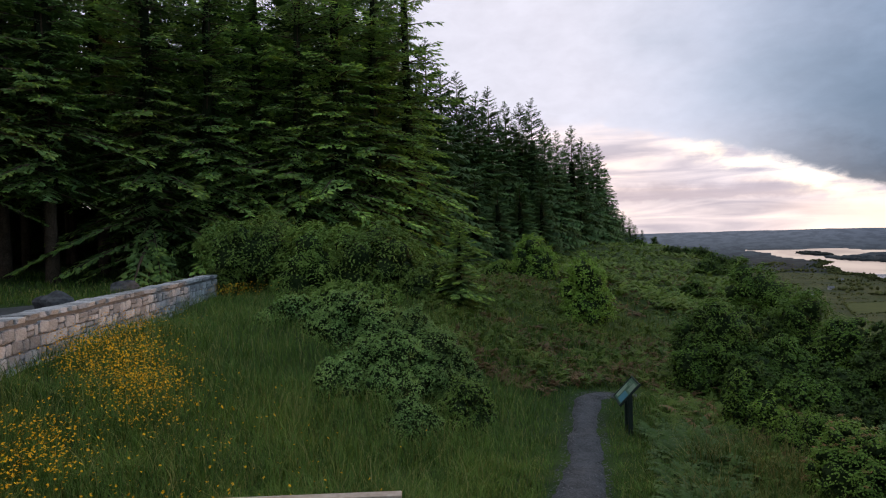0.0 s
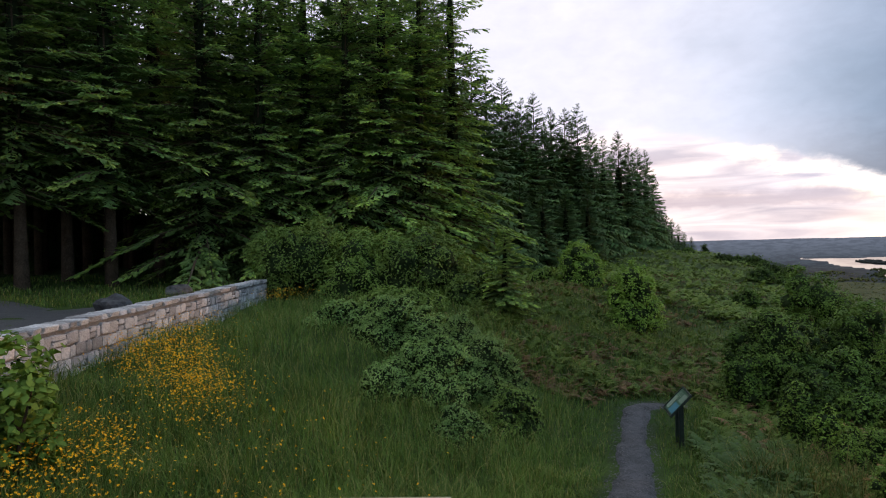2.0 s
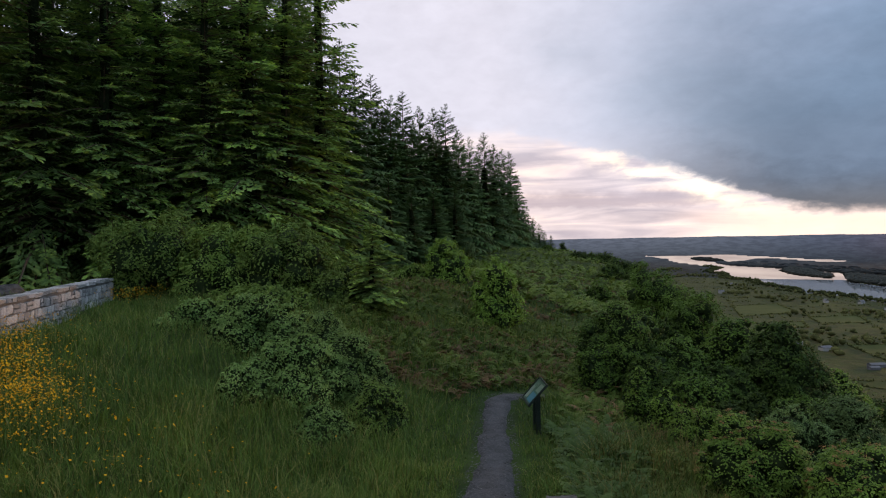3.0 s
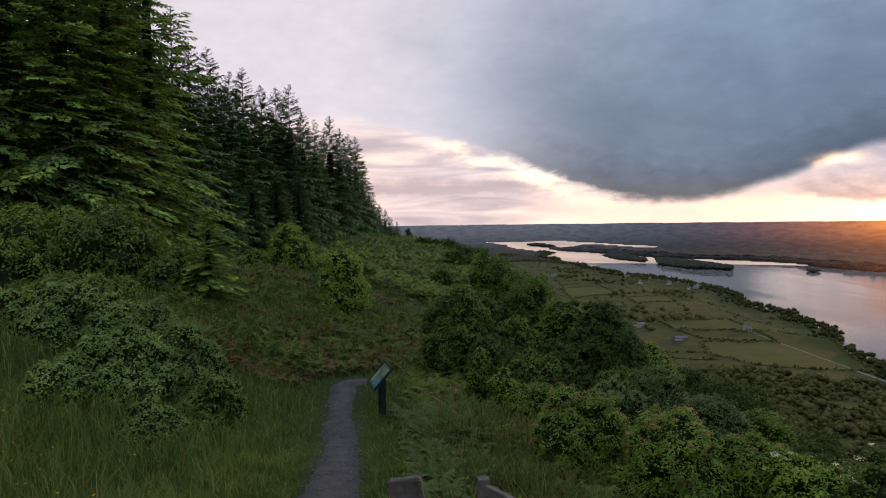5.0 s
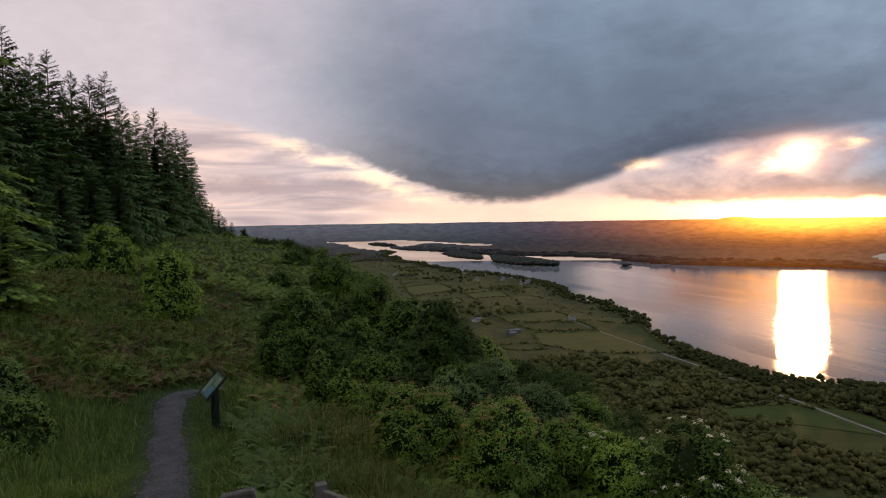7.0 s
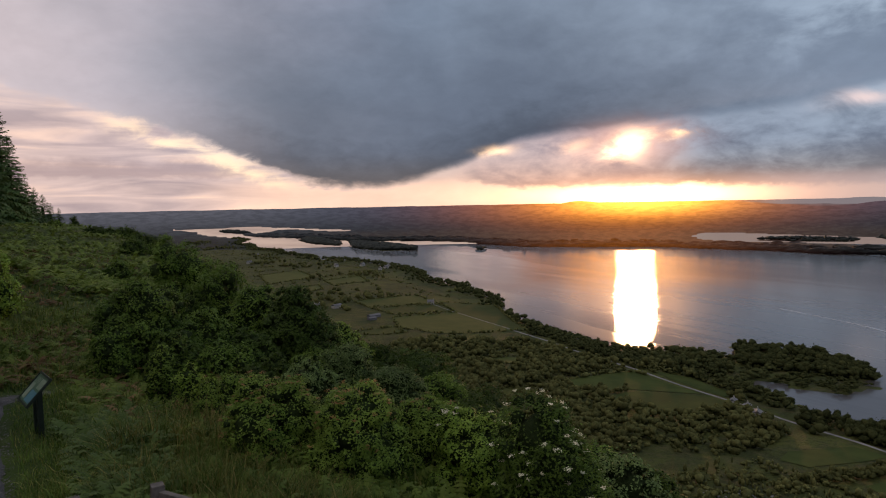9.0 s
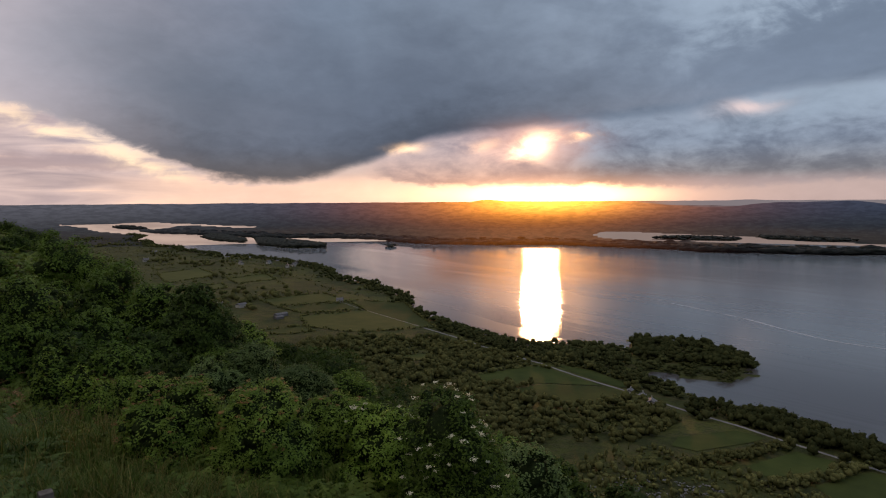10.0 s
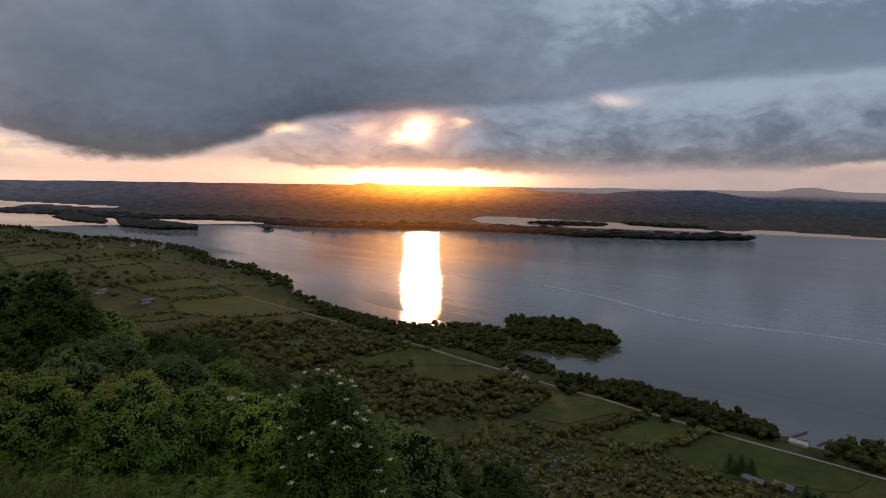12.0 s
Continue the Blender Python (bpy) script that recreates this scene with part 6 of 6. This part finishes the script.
x, y = scatter([(390, 40), (420, 38), (436, 20), (438, -60), (386, -60)], 24)
woodland("lakeside_wood", x, y, qv.uniform(6, 9, len(x)), qv.uniform(5, 9, len(x)), 5, "trees beside the lake", 14, mat=M_SHORE_LEAF, lobes=3)
x, y = scatter([(470, 560), (510, 545), (503, 483), (499, 445), (505, 410), (500, 320), (475, 300), (470, 255), (458, 230), (440, 240), (448, 300), (455, 350), (450, 420), (458, 480)], 26)
woodland("shore_wood", x, y, qv.uniform(5, 9, len(x)), qv.uniform(4, 7.5, len(x)), 8, "trees between lane and lake shore", 10, mat=M_SHORE_LEAF, lobes=3)
x, y = scatter(SPIT, 40, False)
ok = shore(SPIT, x, y) > 3
x, y = x[ok], y[ok]
tall = np.where(x + 0.35 * y > 640, 1.0, 0.35)
woodland("spit_wood", x, y, qv.uniform(8, 13, len(x)) * tall ** 0.5, qv.uniform(6, 10, len(x)) * tall, 6, "dark trees on a wooded spit of land", 10, mat=M_SHORE_LEAF, lobes=3)
x, y = scatter([(500, 415), (535, 385), (535, 345), (505, 310), (480, 300), (470, 340)], 60)
woodland("spit_wood", x, y, qv.uniform(7, 11, len(x)), qv.uniform(6, 10, len(x)), 7, "trees at the neck of a spit", 9, mat=M_SHORE_LEAF, lobes=3)
for i, poly in enumerate(ISLES):
    x, y = scatter(poly, (70, 70, 60, 200, 200, 250)[i], False)
    ok = shore(poly, x, y) > 4
    x, y = x[ok], y[ok]
    woodland("island_wood", x, y, qv.uniform(12, 24, len(x)), qv.uniform(8, 13, len(x)) * (0.6 if i == 2 else 1), 10 + i, "dark trees covering an island", mat=M_FAR_WOOD)
# hedges round the fields and over the plain
hx, hy = [], []
for poly in FIELDS:
    a, b = line_trees(poly + [poly[0]], 2.4, 0.6, 0.72)
    hx.append(a), hy.append(b)
for yy in np.arange(860, 3000, 80):
    y0 = yy + qv.normal(0, 30)
    a, b = line_trees([(230, y0 + qv.normal(0, 15)), (420, y0 + qv.normal(0, 30)), (600, y0 + qv.normal(0, 50)), (735, y0 + qv.normal(0, 40))], 3.4 + yy / 900, 2.4, 0.55)
    hx.append(a), hy.append(b)
for xx in np.arange(300, 740, 62):
    for y0 in np.arange(780, 2900, 190):
        if qv.random() < 0.75:
            x0 = xx + qv.normal(0, 18)
            a, b = line_trees([(x0, y0), (x0 + qv.normal(0, 25), y0 + 190)], 4.0 + y0 / 700, 2.4, 0.55)
            hx.append(a), hy.append(b)
x, y = np.concatenate(hx), np.concatenate(hy)
ok = (shore(MAINLAND, x, y) > 4) & (~in_any(FIELDS, x, y, 4.0)) & (np.hypot(x, y) > 200) & (y > 340)
x, y = x[ok], y[ok]
woodland("hedges", x, y, 1.8 + 5.0 * qv.random(len(x)) ** 2.5, 1.4 + 3.6 * qv.random(len(x)) ** 2, 20, "hedgerows dividing the pasture", 9)
# copses on the plain
cx_, cy_ = [], []
for _ in range(46):
    u, w, m = qv.uniform(260, 720), qv.uniform(820, 2900), int(qv.uniform(6, 26))
    cx_.append(qv.normal(u, 22, m)), cy_.append(qv.normal(w, 30, m))
x, y = np.concatenate(cx_), np.concatenate(cy_)
ok = (shore(MAINLAND, x, y) > 6) & open_ground(x, y)
x, y = x[ok], y[ok]
woodland("copses", x, y, qv.uniform(7, 12, len(x)), qv.uniform(6, 11, len(x)), 21, "small dark copses on the plain", 10)
# woods along and behind the far shore
x, y = line_trees([(a + 12, b + 12) for a, b in FRONT], 5.0, 7.0, 1.0)
x2, y2 = line_trees([(a + 70, b + 70) for a, b in FRONT], 5.0, 45.0, 0.95)
x, y = np.concatenate([x, x2]), np.concatenate([y, y2])
ok = shore(FARSHORE, x, y) > 4
x, y = x[ok], y[ok]
# M_FAR lays the painted haze over these woods too
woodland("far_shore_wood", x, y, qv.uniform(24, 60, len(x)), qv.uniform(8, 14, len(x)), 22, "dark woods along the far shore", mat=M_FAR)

# ---------------------------------------------------------------- houses
M_RENDER = plain("white_render", (0.34, 0.335, 0.32, 1), (0.46, 0.45, 0.43, 1), 1.5, 0.85, 0.2, 0.02)
M_SLATE = plain("roof_slate", (0.09, 0.09, 0.1, 1), (0.17, 0.17, 0.18, 1), 2.0, 0.7, 0.4, 0.03)
M_TIN = plain("pale_sheet_roof", (0.1, 0.1, 0.11, 1), (0.17, 0.172, 0.18, 1), 1.0, 0.85, 0.2, 0.02)
M_PALE_TIN = plain("white_sheet_roof", (0.3, 0.31, 0.33, 1), (0.42, 0.43, 0.45, 1), 1.0, 0.85, 0.2, 0.02)
M_GLASS = plain("dark_window_glass", (0.02, 0.025, 0.03, 1), (0.04, 0.045, 0.05, 1), 2.0, 0.15, 0.0, 0.001)


def house(x, y, l, w, h, turn, label, roof=None, wall=None, category="house", rise=0.45):
    root = tagged(new("house" if category == "house" else "barn"), label, category)
    roof, wall = roof or M_SLATE, wall or M_RENDER
    body = part("wall", bm_mesh("wall", box(l, w, h + 1.0, 0.05, at=(0, 0, h / 2 - 0.5)), wall), root)
    k = w * rise
    bm = bmesh.new()
    o, t = 0.35, 0.22
    for s in (1, -1):
        p = [(-l / 2 - o, s * (w / 2 + o), h - 0.1), (l / 2 + o, s * (w / 2 + o), h - 0.1), (l / 2 + o, 0, h + k), (-l / 2 - o, 0, h + k)]
        vs = [bm.verts.new(c) for c in p] + [bm.verts.new((c[0], c[1], c[2] + t)) for c in p]
        for ids in ((0, 1, 2, 3), (7, 6, 5, 4), (0, 4, 5, 1), (1, 5, 6, 2), (2, 6, 7, 3), (3, 7, 4, 0)):
            bm.faces.new([vs[i] for i in ids])
    for s in (1, -1):
        vs = [bm.verts.new((s * l / 2, -w / 2, h)), bm.verts.new((s * l / 2, w / 2, h)), bm.verts.new((s * l / 2, 0, h + k))]
        bm.faces.new(vs)
    part("roof", bm_mesh("roof", bm, roof), root)
    if category == "house":
        for s in (1, -1):
            part("chimney", bm_mesh("chimney", box(0.7, 0.8, 1.8, 0.04, at=(s * (l / 2 - 0.5), 0, h + k + 0.4)), wall), root)
        for s in (1, -1):
            for q in np.linspace(-l / 2 + 1.4, l / 2 - 1.4, max(2, int(l / 2.6))):
                part("window", bm_mesh("window", box(1.0, 0.12, 1.2, 0.02, at=(q, s * (w / 2 + 0.02), h * 0.58)), M_GLASS), root)
        part("door", bm_mesh("door", box(1.0, 0.14, 2.0, 0.02, at=(0.6, -w / 2 - 0.03, 1.0)), M_SLATE), root)
    root.matrix_basis = pose(x, y, zg(x, y) + 0.3, 0, 0, turn)
    return root


house(491, 767, 9.5, 6, 3.8, -35, "white farmhouse with slate roof beside a lane")
house(424, 260, 6.5, 4.5, 1.9, 20, "small white cottage beside the lane", rise=0.28)
house(420, 247, 8, 5, 1.9, 25, "white bungalow with slate roof beside the lane", rise=0.28)
house(412, 235, 7.5, 5, 2.5, 28, "two-storey white house beside the lane", rise=0.28)
house(364, 700, 16, 7, 2.4, 10, "long pale shed with a sheet roof in a field", M_TIN, M_TIN, "barn", 0.2)
house(353, 684, 10, 6, 2.2, 10, "pale farm shed with a sheet roof", M_TIN, M_TIN, "barn", 0.2)
house(353, 785, 13, 8, 3.6, 15, "pale farm building on the plain", M_TIN, M_RENDER, "barn", 0.25)
house(330, 798, 9, 6, 3.4, 15, "small white farmhouse on the plain")
for hx0, hy0 in [(712, 1304), (690, 1290), (735, 1330), (700, 1400), (640, 1420)]:
    house(hx0, hy0, 12, 7, 4.5, qv.uniform(0, 90), "white house in a lakeside hamlet")
for hx0, hy0 in [(500, 1650), (600, 1900), (420, 1500), (380, 2100)]:
    house(hx0, hy0, 13, 8, 4.5, qv.uniform(0, 90), "white farmhouse far out on the plain")
house(334, 60, 10, 5, 2.2, 76, "long low building with a pale roof below the slope", M_TIN, M_TIMBER, "barn", 0.22)
house(336, 47, 9, 5, 2.2, 76, "low farm building with a dark roof", M_SLATE, M_TIMBER, "barn", 0.3)
house(415, 52, 10, 5, 1.3, 80, "low pale boathouse at the lake's edge", M_PALE_TIN, M_RENDER, "boathouse", 0.25)
jetty = tagged(new("jetty"), "dark timber jetty reaching into the lake", "jetty")
for (x0, y0), (x1, y1) in (((424, 60), (444, 52)), ((424, 44), (440, 38))):
    beam("deck", (x0, y0, LAKE + 0.9), (x1, y1, LAKE + 0.9), 1.6, 0.2, M_SLATE, jetty)
    for t in (0.3, 0.65, 0.97):
        part("pile", bm_mesh("pile", box(0.3, 0.3, 2.6, 0.03, at=(x0 + (x1 - x0) * t, y0 + (y1 - y0) * t, LAKE - 0.2)), M_TIMBER), jetty)

# stones of an old clearing below the slope
M_LIME = plain("bare_limestone", (0.13, 0.135, 0.14, 1), (0.26, 0.265, 0.27, 1), 0.8, 0.9, 0.6, 0.1, spread=0.3)
x, y = scatter([(252, 181), (280, 170), (300, 145), (300, 105), (262, 92), (228, 130), (225, 170)], 1.1)
ok = np.abs(ripple(x, y, 34, 9) + 0.35 * ripple(x, y, 9, 4)) < 0.13
x, y = x[ok], y[ok]
v, f = nuggets(np.stack([x, y, ground_z(x, y)[0] + 0.2], 1), qv.uniform(0.25, 0.9, len(x)), 8)
tagged(new("scree", make_mesh("scree", v, f, (M_LIME,))), "pale stones scattered over rough ground", "stones", kind="stuff")

# the wake of a boat long gone
M_FOAM = plain("pale_wake", (0.3, 0.31, 0.33, 1), (0.5, 0.51, 0.53, 1), 0.2, 0.4, 0.1, 0.05)
wx_, wy_, wdx, wdy = along([(850, 460), (832, 404), (805, 333), (764, 265), (741, 217), (742, 163), (750, 109), (754, 59), (749, 10)], 8.0)
q = np.random.default_rng(77)
half = 0.9 + 0.7 * np.abs(np.convolve(q.normal(size=len(wx_) + 4), np.ones(5) / 3, "valid"))
V = np.concatenate([np.stack([wx_ + wdy * half, wy_ - wdx * half, np.full(len(wx_), LAKE + 0.06)], 1), np.stack([wx_ - wdy * half, wy_ + wdx * half, np.full(len(wx_), LAKE + 0.06)], 1)])
n = len(wx_)
tagged(new("wake", make_mesh("wake", V, np.array([(i, i + 1, n + i + 1, n + i) for i in range(n - 1)]), (M_FOAM,))), "pale line of a wake across the lake", "wake", kind="structure")

# scrub over the rough ground between the wood and the meadows
x, y = scatter([(250, 200), (330, 190), (335, 120), (345, 100), (335, 0), (250, -40), (200, 60), (215, 150)], 13)
woodland("valley_scrub", x, y, 1.1 + 4.6 * qv.random(len(x)) ** 2.6, 0.8 + 5.4 * qv.random(len(x)) ** 2.6, 31, "low scrub over rough pasture", 13)
for line in (((326, 120), (366, 104), (397, 99)), ((320, 160), (352, 146), (402, 138))):
    x, y = line_trees(line, 1.5, 1.6, 1.0)
    woodland("hedge", x, y, qv.uniform(4, 7, len(x)), qv.uniform(4, 7.5, len(x)), 32, "tall hedge between two meadows", 14, lobes=3)
for cx0, cy0, k in [(343, 68, 0.62), (346, 64, 0.55), (341, 73, 0.6), (322, 36, 0.6), (314, 30, 0.55), (318, 24, 0.6), (326, 30, 0.5), (308, 22, 0.55)]:
    copy_thing(BACK[0], pose(cx0, cy0, zg(cx0, cy0) - 0.2, 0, 0, 40 * cx0) @ Matrix.Diagonal((k * 1.5, k * 1.5, k, 1)))
